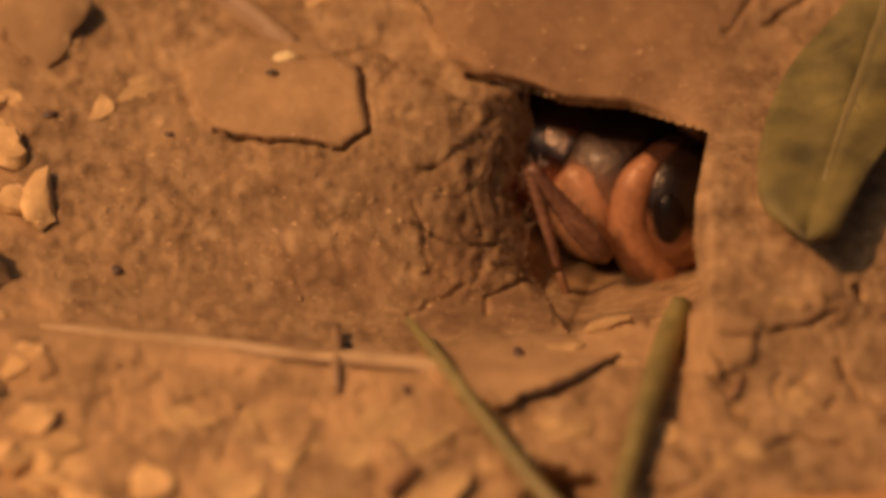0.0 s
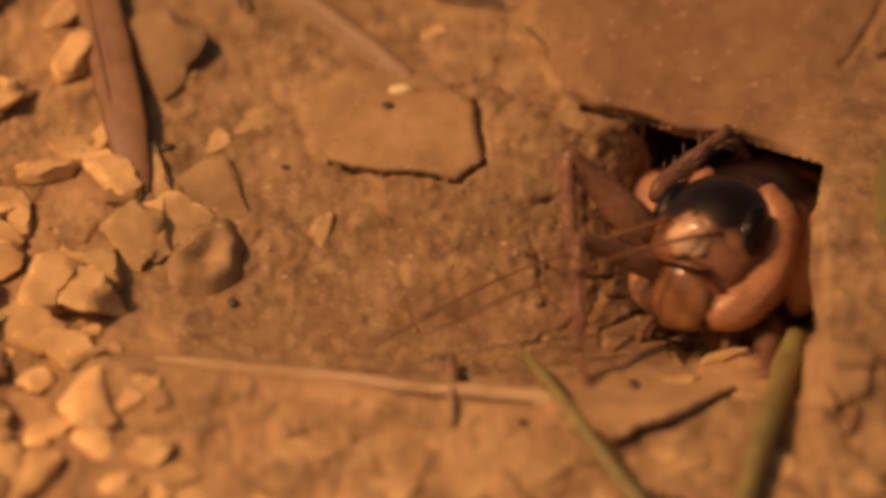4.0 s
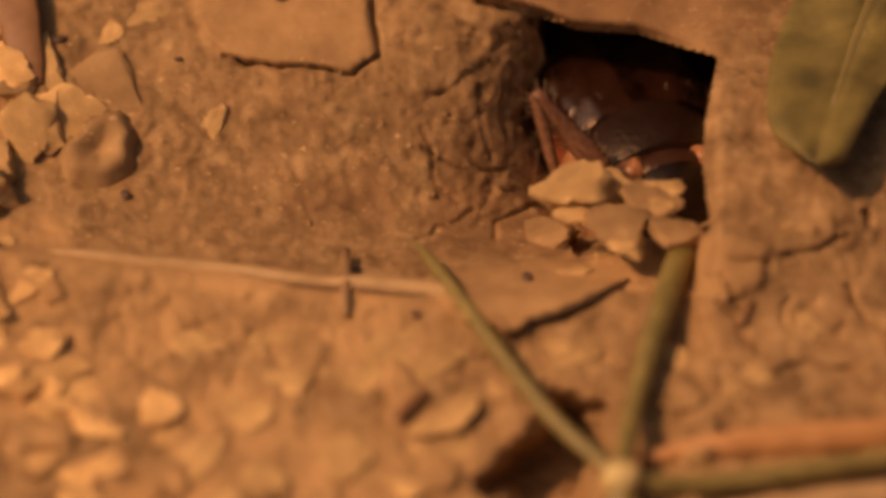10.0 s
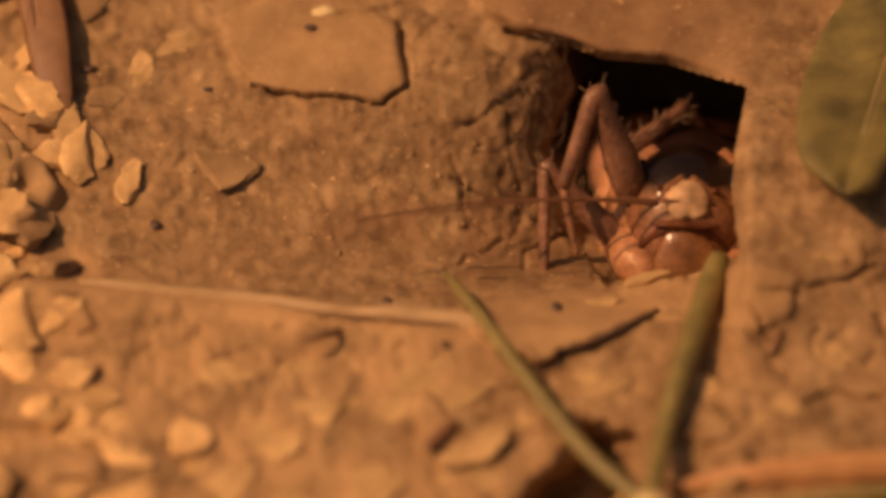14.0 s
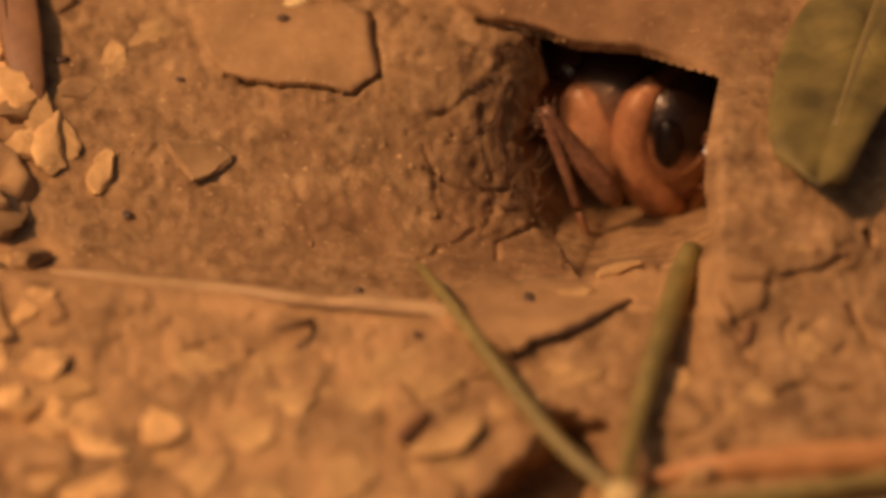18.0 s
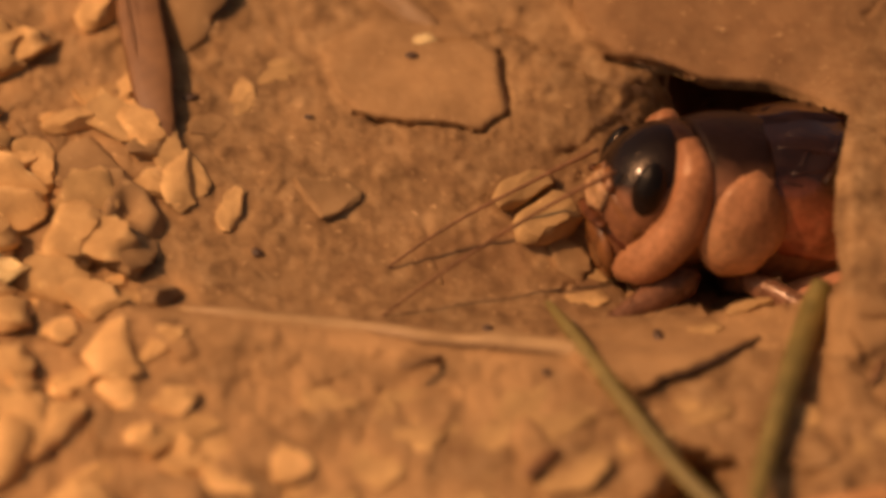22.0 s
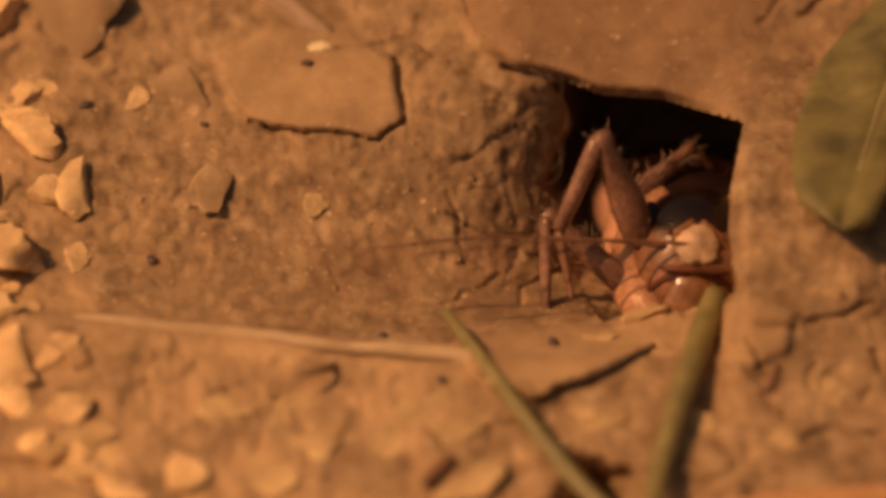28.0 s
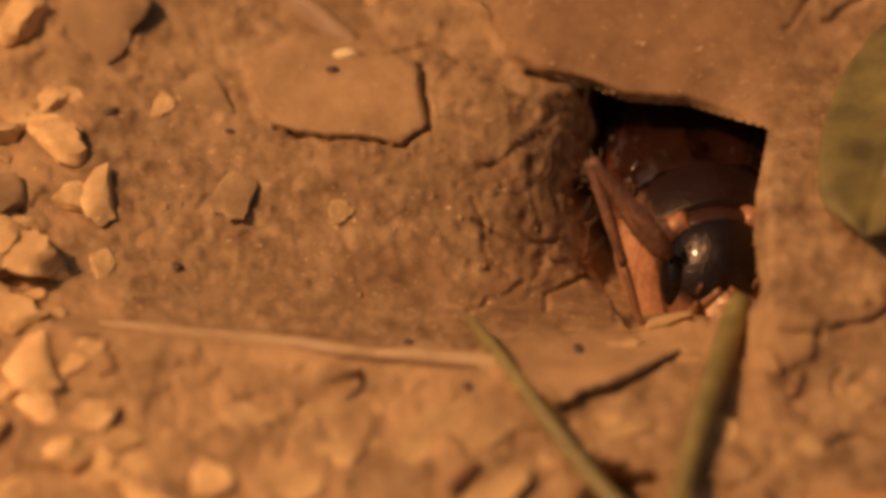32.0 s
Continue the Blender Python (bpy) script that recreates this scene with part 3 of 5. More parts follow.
FLAT_STRAW = strand("flat_straw", [(235, -135, 1.9), (330, -55, 1.7), (430, 18, 1.2), (505, 75, 0.75), (550, 112, 0.1)], [24, 26, 25, 20, 10],
       PRESSED, "flat pale straw pressed into the dry earth", "straw", 0.35)
for across in (-12, 0, 11):
    rib(FLAT_STRAW, [(245, -128, 1.9), (330, -55, 1.7), (430, 18, 1.2), (495, 68, 0.78)], across, 4, PRESSED)
strand("straw_piece", [(-110, -86, 2.4), (-50, -102, 2.6), (20, -122, 2.4)], [9, 12, 9], STRAW, "short pale straw lying on the earth", "straw", 0.6)
# dark strand laid along the lip's crack to draw its dark line
strand("dark_strand", [(862, 724, k_at(862, 724)), (930, 700, k_at(930, 700) + 0.1), (1020, 668, k_at(1020, 668) + 0.1), (1098, 630, k_at(1098, 630))], [4, 7, 8, 4], DARK, "thin dark strand along the crack in the pale crust", "twig")
strand("dark_strand", [(512, -92, 2.4), (590, -68, 2.7), (690, -46, 2.4)], [4, 6, 4], DARK, "hair-thin dark twig lying on the earth", "twig")
strand("dark_strand", [(215, -120, 2.4), (222, -70, 2.7), (228, -38, 2.3)], [4, 6, 4], DARK, "hair-thin dark twig lying on the earth", "twig")
strand("bark_strip", [(1110, 945, k_at(1110, 945) + 0.3), (1260, 918, k_at(1260, 918) + 0.5), (1420, 905, k_at(1420, 905) + 0.5), (1640, 893, k_at(1640, 893) + 0.4)], [8, 22, 27, 24], BARK,
       "reddish strip of bark lying below the stem", "bark", 0.4)
strand("bark_strip", [(1150, 1058, k_at(1150, 1058) + 0.2), (1300, 1040, k_at(1300, 1040) + 0.4), (1460, 1020, k_at(1460, 1020) + 0.4), (1640, 1000, k_at(1640, 1000) + 0.3)], [12, 24, 28, 24], STRAW,
       "pale dry strip of bark lying on the near earth", "bark", 0.4)
STUB = strand("straw_stub", [(598, 692, k_at(598, 692) + 0.1), (597, 640, k_at(597, 640) + 0.45), (596, 578, k_at(596, 590) + 0.9)], [6, 8, 9], PRESSED, "short pale straw stub standing in the ridge", "straw", 0.6, 12)
for k_, (u_, v_, w_, turn) in enumerate([(714, 852, 46, 48), (1300, 690, 30, 70)]):
    vv, ff = blob(w_ * UNIT * 1000, w_ * UNIT * 260, w_ * UNIT * 200, 16, 8, dent=0.2, seed=k_)
    husk = tagged(new("seed_husk", mesh("seed_husk", vv, ff, TWIG)), "dry brown seed husk lying on the earth", "seed", "seed husks on the earth")
    husk.matrix_basis = Matrix.Translation(on(u_, v_, 0.28)) @ lean(u_, v_, 60) @ pose(0, 0, 0, 0, 0, turn)

PALE = earth("pale_chip", (0.64, 0.43, 0.20), (0.84, 0.61, 0.30), (0.92, 0.72, 0.40), vary=0.15)
for k_, (u_, v_, w_, h_, turn) in enumerate([(918, 628, 9, 16, 10), (615, 615, 9, 10, 0), (205, 479, 9, 11, 30), (483, 132, 12, 8, 0), (300, 240, 8, 6, 0), (720, 690, 7, 9, 20), (90, 205, 15, 8, 10)]):
    vv, ff = blob(w_ * UNIT * 1000, h_ * UNIT * 1000, 5 * UNIT * 1000, 12, 8, dent=0.3, seed=k_ + 20)
    seed_ = tagged(new("dark_seed", mesh("dark_seed", vv, ff, DARK)), "tiny dark seed lying on the earth", "seed", "dark seeds on the earth")
    seed_.matrix_basis = Matrix.Translation(on(u_, v_, 0.05)) @ pose(0, 0, 0, SLOPE) @ pose(0, 0, 0, 0, 0, turn)


def curled_chip(u, v, size, turn, arc=150):
    """A thin curled flake of dry crust."""
    rows_, cols_ = 16, 6
    verts, faces = [], []
    for layer in (1.0, 0.86):
        for i in range(rows_):
            a_ = radians(-arc / 2 + arc * i / (rows_ - 1)) - math.pi / 2
            for j in range(cols_):
                w = (j / (cols_ - 1) - 0.5) * (1.0 - 0.35 * abs(2 * i / (rows_ - 1) - 1) ** 2)
                verts.append((layer * math.cos(a_) * size * UNIT * 0.5, w * size * UNIT * 0.7, (layer * math.sin(a_) + 1.0) * size * UNIT * 0.42))
    n = rows_ * cols_
    for i in range(rows_ - 1):
        for j in range(cols_ - 1):
            q = i * cols_ + j
            faces += [(q, q + 1, q + cols_ + 1, q + cols_), (n + q, n + q + cols_, n + q + cols_ + 1, n + q + 1)]
    edge = [j for j in range(cols_)] + [i * cols_ + cols_ - 1 for i in range(1, rows_)] + \
           [(rows_ - 1) * cols_ + j for j in range(cols_ - 2, -1, -1)] + [i * cols_ for i in range(rows_ - 2, 0, -1)]
    for p, q in zip(edge, edge[1:] + edge[:1]):
        faces.append((p, q, n + q, n + p))
    ob = tagged(new("curled_chip", mesh("curled_chip", verts, faces, PALE)), "thin curled flake of pale crust in the heap", "earth chip", "curled chips in the heap")
    ob.matrix_basis = Matrix.Translation(on(u, v, 0.35)) @ pose(0, 0, 0, SLOPE) @ pose(0, 0, 0, 10, 0, turn)
    return ob


curled_chip(-412, 588, 118, 20)
curled_chip(-560, 420, 90, 70)
curled_chip(-240, 520, 90, 140)

# fine root hairs round the mouth
rnd = random.Random(5)
hv, hf = [], []
for _ in range(130):
    u0, v0 = rnd.gauss(912, 48), rnd.uniform(185, 470)
    if not inside(np.array([u0]), np.array([v0]), HOLE)[0]:
        w = rnd.uniform(-0.6, 0.6) + (0.7 if v0 < 300 else -0.2)
        ln = rnd.uniform(25, 80)
        pts = []
        for s in np.linspace(0, 1, 7):
            uu, vv = u0 + ln * s * math.cos(w + s * 1.2), v0 - ln * s * math.sin(w + s * 1.2)
            pts.append(P(uu, vv, k_at(min(uu, 925 if v0 > 230 else 1500), vv) + 0.2 + 0.6 * math.sin(math.pi * s)))
        t_v, t_f = tube(pts, [UNIT * 0.8] * 7, 4)
        hf += [tuple(i + len(hv) for i in f) for f in t_f]
        hv += t_v
tagged(new("root_hairs", mesh("root_hairs", hv, hf, HAIR)), "fine dry root hairs round the burrow mouth", "roots", kind="stuff")

# ---- clods ----
FLAKE = earth("flake_earth", (0.35, 0.20, 0.088), (0.52, 0.31, 0.135), (0.64, 0.40, 0.18), vary=0.2)
STONES = [mesh("clod", *stone(s, f, n), CLOD) for s, f, n in
          [(1, 0.62, 9), (2, 0.5, 11), (3, 0.72, 8), (4, 0.42, 10), (5, 0.58, 12), (6, 0.8, 9), (7, 0.36, 8), (8, 0.55, 14)]]
for d_ in STONES:
    d_.set_sharp_from_angle(angle=radians(38))


def clod(u, v, size, shape=0, turn=0.0, tip=0.0, high=0.45, long=1.0, thick=None, label="angular pale clod of dry earth", group="clods of the spoil heap"):
    """A clod of that width in picture units, resting on the earth."""
    ob = tagged(new("clod", STONES[shape % 8]), label, "clod", group)
    if u > (300 if v > 560 else 30):
        ob.material_slots[0].link = "OBJECT"
        ob.material_slots[0].material = FLAKE
    s = size * UNIT * 500
    flat = thick if thick else 0.3 if v > 640 and u > 0 else 0.5 if u > -40 else 0.8
    ob.matrix_basis = Matrix.Translation(on(u, v, s * high * flat)) @ lean(u, v) @ pose(0, 0, 0, tip * flat, 0.4 * tip * flat, turn) @ Matrix.Diagonal((s * long, s, s * flat, 1))
    return ob


# the ones that stand out: across, down, width, shape, turn
HEAP_A = [(-548, 65, 185, 1, 10), (-338, 45, 155, 4, 20), (-63, 50, 120, 2, 60), (-508, 170, 135, 5, 80), (-413, 210, 190, 3, 85),
          (-468, 290, 135, 0, 70), (-353, 380, 225, 1, 5), (-283, 485, 170, 6, 25), (-113, 460, 160, 2, 70), (-203, 125, 120, 5, 30),
          (-303, 235, 110, 0, 10), (-83, 560, 145, 4, 50), (-233, 690, 120, 5, 60), (-383, 680, 150, 2, 30), (-533, 650, 170, 1, 5)]
HEAP_B = [(-578, -45, 100, 4, 30), (-403, -40, 90, 3, 5), (-228, -50, 90, 1, 100), (-643, 160, 120, 5, 75),
          (-650, 240, 110, 2, 60), (-643, 420, 120, 7, 60), (-103, 700, 80, 6, 25), (-23, 690, 95, 1, 90), (-190, 300, 105, 4, 70),
          (-613, 780, 150, 0, 20), (-440, 790, 120, 4, 80), (-300, 810, 140, 1, 10),
          (-160, 800, 130, 3, 40), (-120, 250, 100, 0, 15), (-20, 190, 90, 2, 50), (-560, 560, 110, 4, 70), (-250, 590, 110, 0, 30)]
HEAP_C = [(30, 640, 90, 3, 20),
          (-20, 560, 76, 1, 60), (60, 740, 100, 7, 40), (340, 745, 70, 0, 10), (700, 745, 130, 3, 5), (620, 800, 120, 6, 50),
          (430, 850, 130, 4, 20), (260, 850, 110, 1, 80), (120, 840, 130, 2, 10), (780, 860, 120, 6, 35), (600, 930, 120, 5, 60)]
PEBBLES = [(178, 192, 62, 1, 70), (567, 4, 56, 2, 20), (1400, 700, 90, 5, 60), (1480, 640, 80, 3, 20), (1390, 540, 90, 7, 0),
           (1330, 470, 60, 1, 40), (330, 950, 120, 3, 45), (160, 960, 130, 6, 15),
           (440, 980, 120, 1, 70), (900, 800, 110, 6, 20), (1000, 760, 90, 3, 0), (25, 170, 60, 4, 50), (245, 160, 92, 3, 10), (1307, 800, 100, 2, 20), (745, 775, 130, 3, 20), (470, 735, 64, 2, 0)]
for rows_, what in ((HEAP_A, "angular pale clod of the spoil heap"), (HEAP_B, "flat pale earth chip of the spoil heap"),
                    (HEAP_C, "small rounded clod of dry earth"), (PEBBLES, "weathered lump of earth lying on the slope")):
    for i, (u_, v_, s_, sh, tn) in enumerate(rows_):
        clod(u_, v_, s_, sh, tn, (i * 37 % 30) - 15, 0.2 if u_ < -40 else -0.55 if u_ > 1200 else -0.1, 1.0 + 0.25 * (i % 3 == 0), None, what)
lump = clod(78, 22, 235, 5, 70, 0, -0.2, 1.0, 0.8, "large rounded lump of earth lying on the slope")
lump.material_slots[0].material = CRUMB
rnd = random.Random(11)
for _ in range(105):
    u_, v_ = rnd.gauss(-400, 220), rnd.uniform(-200, 1050)
    if u_ > -30 and 250 < v_ < 600:
        continue
    clod(u_, v_, rnd.choice((64, 80, 95, 110, 130, 150, 170)), rnd.randrange(8), rnd.uniform(0, 360), rnd.uniform(-25, 25), rnd.uniform(0.05, 0.45),
         rnd.uniform(0.85, 1.4), None, "small clod of the spoil heap")
for _ in range(44):
    clod(rnd.uniform(-360, 90), rnd.uniform(640, 1050) if rnd.random() < 0.6 else rnd.uniform(120, 640), rnd.choice((60, 75, 90, 120)), rnd.randrange(8), rnd.uniform(0, 360), rnd.uniform(-15, 15),
         rnd.uniform(-0.1, 0.2), rnd.uniform(0.85, 1.3), 0.7, "small clod of the spoil heap")
for _ in range(34):
    u_, v_ = rnd.uniform(0, 1250), rnd.uniform(690, 1060)
    clod(u_, v_, rnd.choice((40, 55, 70, 95)), rnd.choice((1, 3, 6, 7)), rnd.uniform(0, 360), rnd.uniform(-8, 8), -0.25,
         rnd.uniform(0.9, 1.5), None, "flat earth chip on the near slope", "earth chips on the slope")
# pale crust chips along the lip of the runway
for u_, v_, s_, sh, tn in [(1080, 574, 70, 0, 30), (1010, 612, 60, 6, 20)]:
    ob = clod(u_, v_, s_, sh, tn, 4, 0.02, 1.25, None, "flat pale crust chip on the runway's lip", "crust chips on the lip")

for u_, v_, s_, sh, tn in [(-370, 360, 120, 1, 10), (-488, 450, 95, 3, 80), (-618, 530, 100, 7, 10), (-538, 365, 115, 0, 40), (505, 103, 36, 3, 0)]:
    ob = clod(u_, v_, s_, sh, tn, 12, 0.5 if u_ < 0 else 0.1, 1.1, None, "bright pale chip lying on the spoil heap", "pale chips on the heap")
    ob.material_slots[0].link = "OBJECT"
    ob.material_slots[0].material = PALE

# crumbs that nobody could count
rnd = random.Random(3)
small = [blob(1, 0.85, 0.7, 7, 5, 0.001, 0.5, s) for s in range(6)]
cv, cf = [], []
us, vs = np.array([rnd.uniform(-700, 1640) for _ in range(2600)]), np.array([rnd.uniform(-200, 1080) for _ in range(2600)])
ks, plates = lift(us, vs)
at = spots(us, vs, ks)
holes = inside(us, vs, HOLE)
for i in range(2600):
    if holes[i] or (abs(plates[i]) > 0.65 and rnd.random() < 0.9):
        continue
    r = rnd.choice((2, 3, 3, 4, 5, 6, 8, 12)) * UNIT * 1000 * (1.6 if us[i] < -60 else 0.72)
    bv, bf = small[i % 6]
    a_ = rnd.uniform(0, 6.3)
    ca, sa = math.cos(a_) * r, math.sin(a_) * r
    q = len(cv)
    o = at[i] - np.array(N_) * 0.0005 * r
    cv += [(o[0] + x * ca - y * sa, o[1] + x * sa + y * ca, o[2] + z * r) for x, y, z in bv]
    cf += [tuple(j + q for j in f) for f in bf]
tagged(new("crumbs", mesh("crumbs", cv, cf, CRUMB)), "loose crumbs of dry earth", "crumbs", kind="stuff")


# ---- the cricket ----
def point_to(at, to, up=Vector((0, 0, 1))):
    """A pose at a place (mm) whose x axis runs to another."""
    x = (Vector(to) - Vector(at)).normalized()
    y = up.cross(x).normalized()
    m = Matrix((x, y, x.cross(y))).transposed().to_4x4()
    return Matrix.Translation(Vector(at) * 0.001) @ m


def limb(length, r0, r1, bulge, seg=14, bow=0.0):
    pts = [(length * s, 0, bow * math.sin(math.pi * s)) for s in np.linspace(0, 1, 12)]
    rr = [(r0 + (r1 - r0) * s + bulge * math.sin(math.pi * min(1, s * 1.25) ** 0.8) * (1 - 0.5 * s)) * 0.001 for s in np.linspace(0, 1, 12)]
    rr[0] *= 0.6
    return tube([Vector(p) * 0.001 for p in pts], rr, seg, 0.8, Vector((0, 1, 0)))


def shank(length, r):
    return limb(length, r, r * 0.7, 0.0, 8)


def cricket():
    thing = new("cricket")
    tagged(thing, "brown field cricket with dark head and wings", "cricket")
    # hind body
    secs = []
    for i in range(43):
        s = i / 42
        x = -2.6 - 13.4 * s
        w = 3.35 * (1 - 0.10 * (2 * s - 0.7) ** 2) * (1 - max(0, s - 0.55) ** 1.6 * 1.5)
        ringed = 1 - 0.045 * max(0, math.cos(s * 2 * math.pi * 9)) ** 4
        secs.append((x, -0.7 + 0.2 * s, w * ringed, 2.5 * w / 3.35 * ringed, 4.8 * w / 3.35 * ringed))
    part("abdomen", mesh("abdomen", *loft(secs), BELLYM), thing)
    # fore wings: a bent shell on either side
    for sgn in (1, -1):
        verts, faces = [], []
        rows, cols = 34, 16
        for layer in (0.0, -0.16):
            for i in range(rows):
                s = i / (rows - 1)
                x = -3.1 - 13.7 * s
                w = (3.75 + layer) * (1 - 0.06 * (2 * s - 0.5) ** 2) * (1 - 0.52 * (max(0, s - 0.4) / 0.6) ** 3.2) * (0.88 + 0.12 * min(1, s / 0.16))
                for j in range(cols):
                    a = math.radians(93 - 128 * (j / (cols - 1)) * (1 - 0.25 * s))
                    e = 0.7
                    y = math.copysign(abs(math.cos(a)) ** e, math.cos(a)) * w
                    z = math.copysign(abs(math.sin(a)) ** e, math.sin(a)) * w * 0.88
                    vein = 0.05 * math.sin(j * 2.1 + s * 5) + 0.03 * math.sin(s * 46 + j)
                    verts.append((x * 0.001, sgn * (y + vein) * 0.001, (z - 0.25 - 0.9 * s + vein) * 0.001))
        n = rows * cols
        for i in range(rows - 1):
            for j in range(cols - 1):
                q = i * cols + j
                quad = (q, q + 1, q + cols + 1, q + cols)
                faces.append(quad if sgn < 0 else quad[::-1])
                quad = (n + q, n + q + cols, n + q + cols + 1, n + q + 1)
                faces.append(quad if sgn < 0 else quad[::-1])
        for i in range(rows - 1):
            for j in (0, cols - 1):
                q = i * cols + j
                faces.append((q, q + cols, n + q + cols, n + q))
        wing = part("forewing", mesh("forewing", verts, faces, WINGM), thing, label="glossy dark brown wing cover with reddish flank")
        # raised veins along the folded cover, and the short ones that join them
        def vein_at(s, deg, out=0.0):
            w = (3.75 + out) * (1 - 0.06 * (2 * s - 0.5) ** 2) * (1 - 0.52 * (max(0, s - 0.4) / 0.6) ** 3.2) * (0.88 + 0.12 * min(1, s / 0.16))
            c, z = math.cos(radians(deg)), math.sin(radians(deg))
            return Vector((-3.1 - 13.7 * s, sgn * abs(c) ** 0.7 * w, abs(z) ** 0.7 * w * 0.88 - 0.25 - 0.9 * s)) * 0.001

        bend = random.Random(14)
        runs = [(22, 0.02, 0.74, 0.07), (36, 0.05, 0.60, 0.09), (52, 0.02, 0.66, 0.08), (72, 0.06, 0.70, 0.06)]
        for deg, s0, s1, r in runs:
            line = [vein_at(s0 + (s1 - s0) * q, deg + 6 * math.sin(7 * q + deg), -0.02) for q in np.linspace(0, 1, 20)]
            v, f = tube(line, [r * 0.001 * (0.5 + 0.5 * math.sin(math.pi * q) ** 0.4) * (0.75 + 0.5 * bend.random()) for q in np.linspace(0, 1, 20)], 8)
            part("wing_vein", mesh("wing_vein", v, f, VEINM), wing)
        for (d0, *_), (d1, *_) in zip(runs[:3], runs[1:]):
            for _ in range(4):
                q = bend.uniform(0.06, 0.55)
                line = [vein_at(q + 0.03 * w, d0 + (d1 - d0) * w, 0.0) for w in np.linspace(0, 1, 6)]
                v, f = tube(line, [0.00006] * 6, 6)
                part("wing_vein", mesh("wing_vein", v, f, VEINM), wing)
    # neck shield: a plump saddle with a groove before and behind it
    secs = []
    for i in range(25):
        s = i / 24
        fat = math.sin(math.pi * min(1, max(0, 0.04 + 0.92 * s))) ** 0.42
        secs.append((-0.35 - 3.25 * s, -0.1, 2.75 + 0.75 * fat, 2.5 + 0.12 * s + 0.32 * fat, 2.6 + 1.1 * fat))
    part("neck_shield", mesh("neck_shield", *loft(secs), PRONM), thing, label="saddle-shaped shield, dark above with orange-tan sides")
    for sgn in (1, -1):
        v, f = blob(1.95, 1.05, 2.4, 22, 16, dent=0.15, seed=2)
        v = [(x * (1.0 - 0.24 * z / 0.0024), y, z) for x, y, z in v]
        part("shield_lobe", mesh("shield_lobe", v, f, LOBEM), thing, pose(-0.0020, sgn * 0.0030, -0.0008, 0, -12, 0), "pale plump side lobe of the shield")
    # tail feelers
    for sgn in (1, -1):
        pts = curve([Vector((-15.4, sgn * 0.9, -0.8)), Vector((-18.6, sgn * 2.2, -0.9)), Vector((-22.3, sgn * 3.7, -1.3)), Vector((-26.0, sgn * 5.0, -1.9))], 14)
        v, f = tube([p * 0.001 for p in pts], [r * 0.001 for r in np.linspace(0.66, 0.14, 14)], 8)
        part("cercus", mesh("cercus", v, f, TAILM), thing, label="long tapering tail feeler")
    # head
    secs = []
    for i in range(21):
        s = i / 20
        x = -0.55 + 4.5 * s
        r = math.sqrt(max(0.004, 1 - abs(2 * s - 0.86) ** 2.5 / 1.42))
        secs.append((x, 0.35 - 1.4 * s * s, 2.65 * r, 2.45 * r, 4.1 * r * (1 - 0.12 * s)))
    head = part("head", mesh("head", *loft(secs), HEADM), thing, label="round head, black above with an orange-brown face")
    for sgn in (1, -1):
        v, f = blob(0.74, 0.58, 1.26, 18, 12)
        part("eye", mesh("eye", v, f, EYEM), head, pose(0.0020, sgn * 0.0021, 0.0008, sgn * 12, -22, sgn * -20), "black glossy eye")
        v, f = blob(0.24, 0.2, 0.15, 12, 8)
        part("feeler_socket", mesh("feeler_socket", v, f, JAWM), head, pose(0.0034, sgn * 0.0012, 0.0008))
        v, f = blob(0.9, 0.7, 1.4, 14, 10)
        part("mandible", mesh("mandible", v, f, JAWM), head, pose(0.0023, sgn * 0.00125, -0.0033, 0, 20, 0), "dark reddish jaw")
        for j, (ln, x0) in enumerate(((3.4, 1.7), (2.4, 2.4))):
            pts = [Vector((x0, sgn * 1.7, -3.4)), Vector((x0 + 0.5, sgn * 2.1, -3.4 - ln * 0.5)), Vector((x0 + 0.2 + 0.5 * j, sgn * 2.0, -3.4 - ln))]
            v, f = tube([p * 0.001 for p in curve(pts, 9)], [0.00020] * 8 + [0.00024], 7)
            part("palp", mesh("palp", v, f, SHINM), head)
    v, f = blob(0.5, 1.35, 1.5, 18, 10, dent=0.2)
    part("upper_lip", mesh("upper_lip", v, f, TANM), head, pose(0.0038, 0, -0.0023, 0, 6, 0), "glossy tan upper lip")
    v, f = blob(0.42, 1.05, 0.85, 18, 10, dent=0.45, seed=3)
    part("face_shield", mesh("face_shield", v, f, LIPM), head, pose(0.0036, 0, 0.0004, 0, -18, 0), "pale shiny plate between the feelers")
    v, f = blob(0.42, 1.55, 0.22, 18, 8)
    part("face_band", mesh("face_band", v, f, JAWM), head, pose(0.0040, 0, -0.0007), "dark red band across the face")
    for sgn in (1, -1):
        pts = curve([Vector((3.95, sgn * 0.2, -0.85)), Vector((3.7, sgn * 1.1, -1.1)), Vector((3.1, sgn * 1.95, -1.9)), Vector((2.4, sgn * 2.1, -2.9))], 12)
        v, f = tube([p * 0.001 for p in pts], [0.00022 * q for q in np.linspace(1.1, 0.5, 12)], 7)
        part("face_groove", mesh("face_groove", v, f, JAWM), head, label="dark groove beside the upper lip")
        pts = curve([Vector((3.1, sgn * 0.15, 1.3)), Vector((3.3, sgn * 0.9, 0.7)), Vector((3.1, sgn * 1.7, -0.1)), Vector((2.6, sgn * 2.1, -1.1))], 12)
        v, f = tube([p * 0.001 for p in pts], [0.0003 * q for q in np.linspace(0.7, 1.1, 12)], 8)
        part("face_ridge", mesh("face_ridge", v, f, TANM), head, label="tan ridge between eye and lip")
    secs = []
    for i in range(13):
        s = i / 12
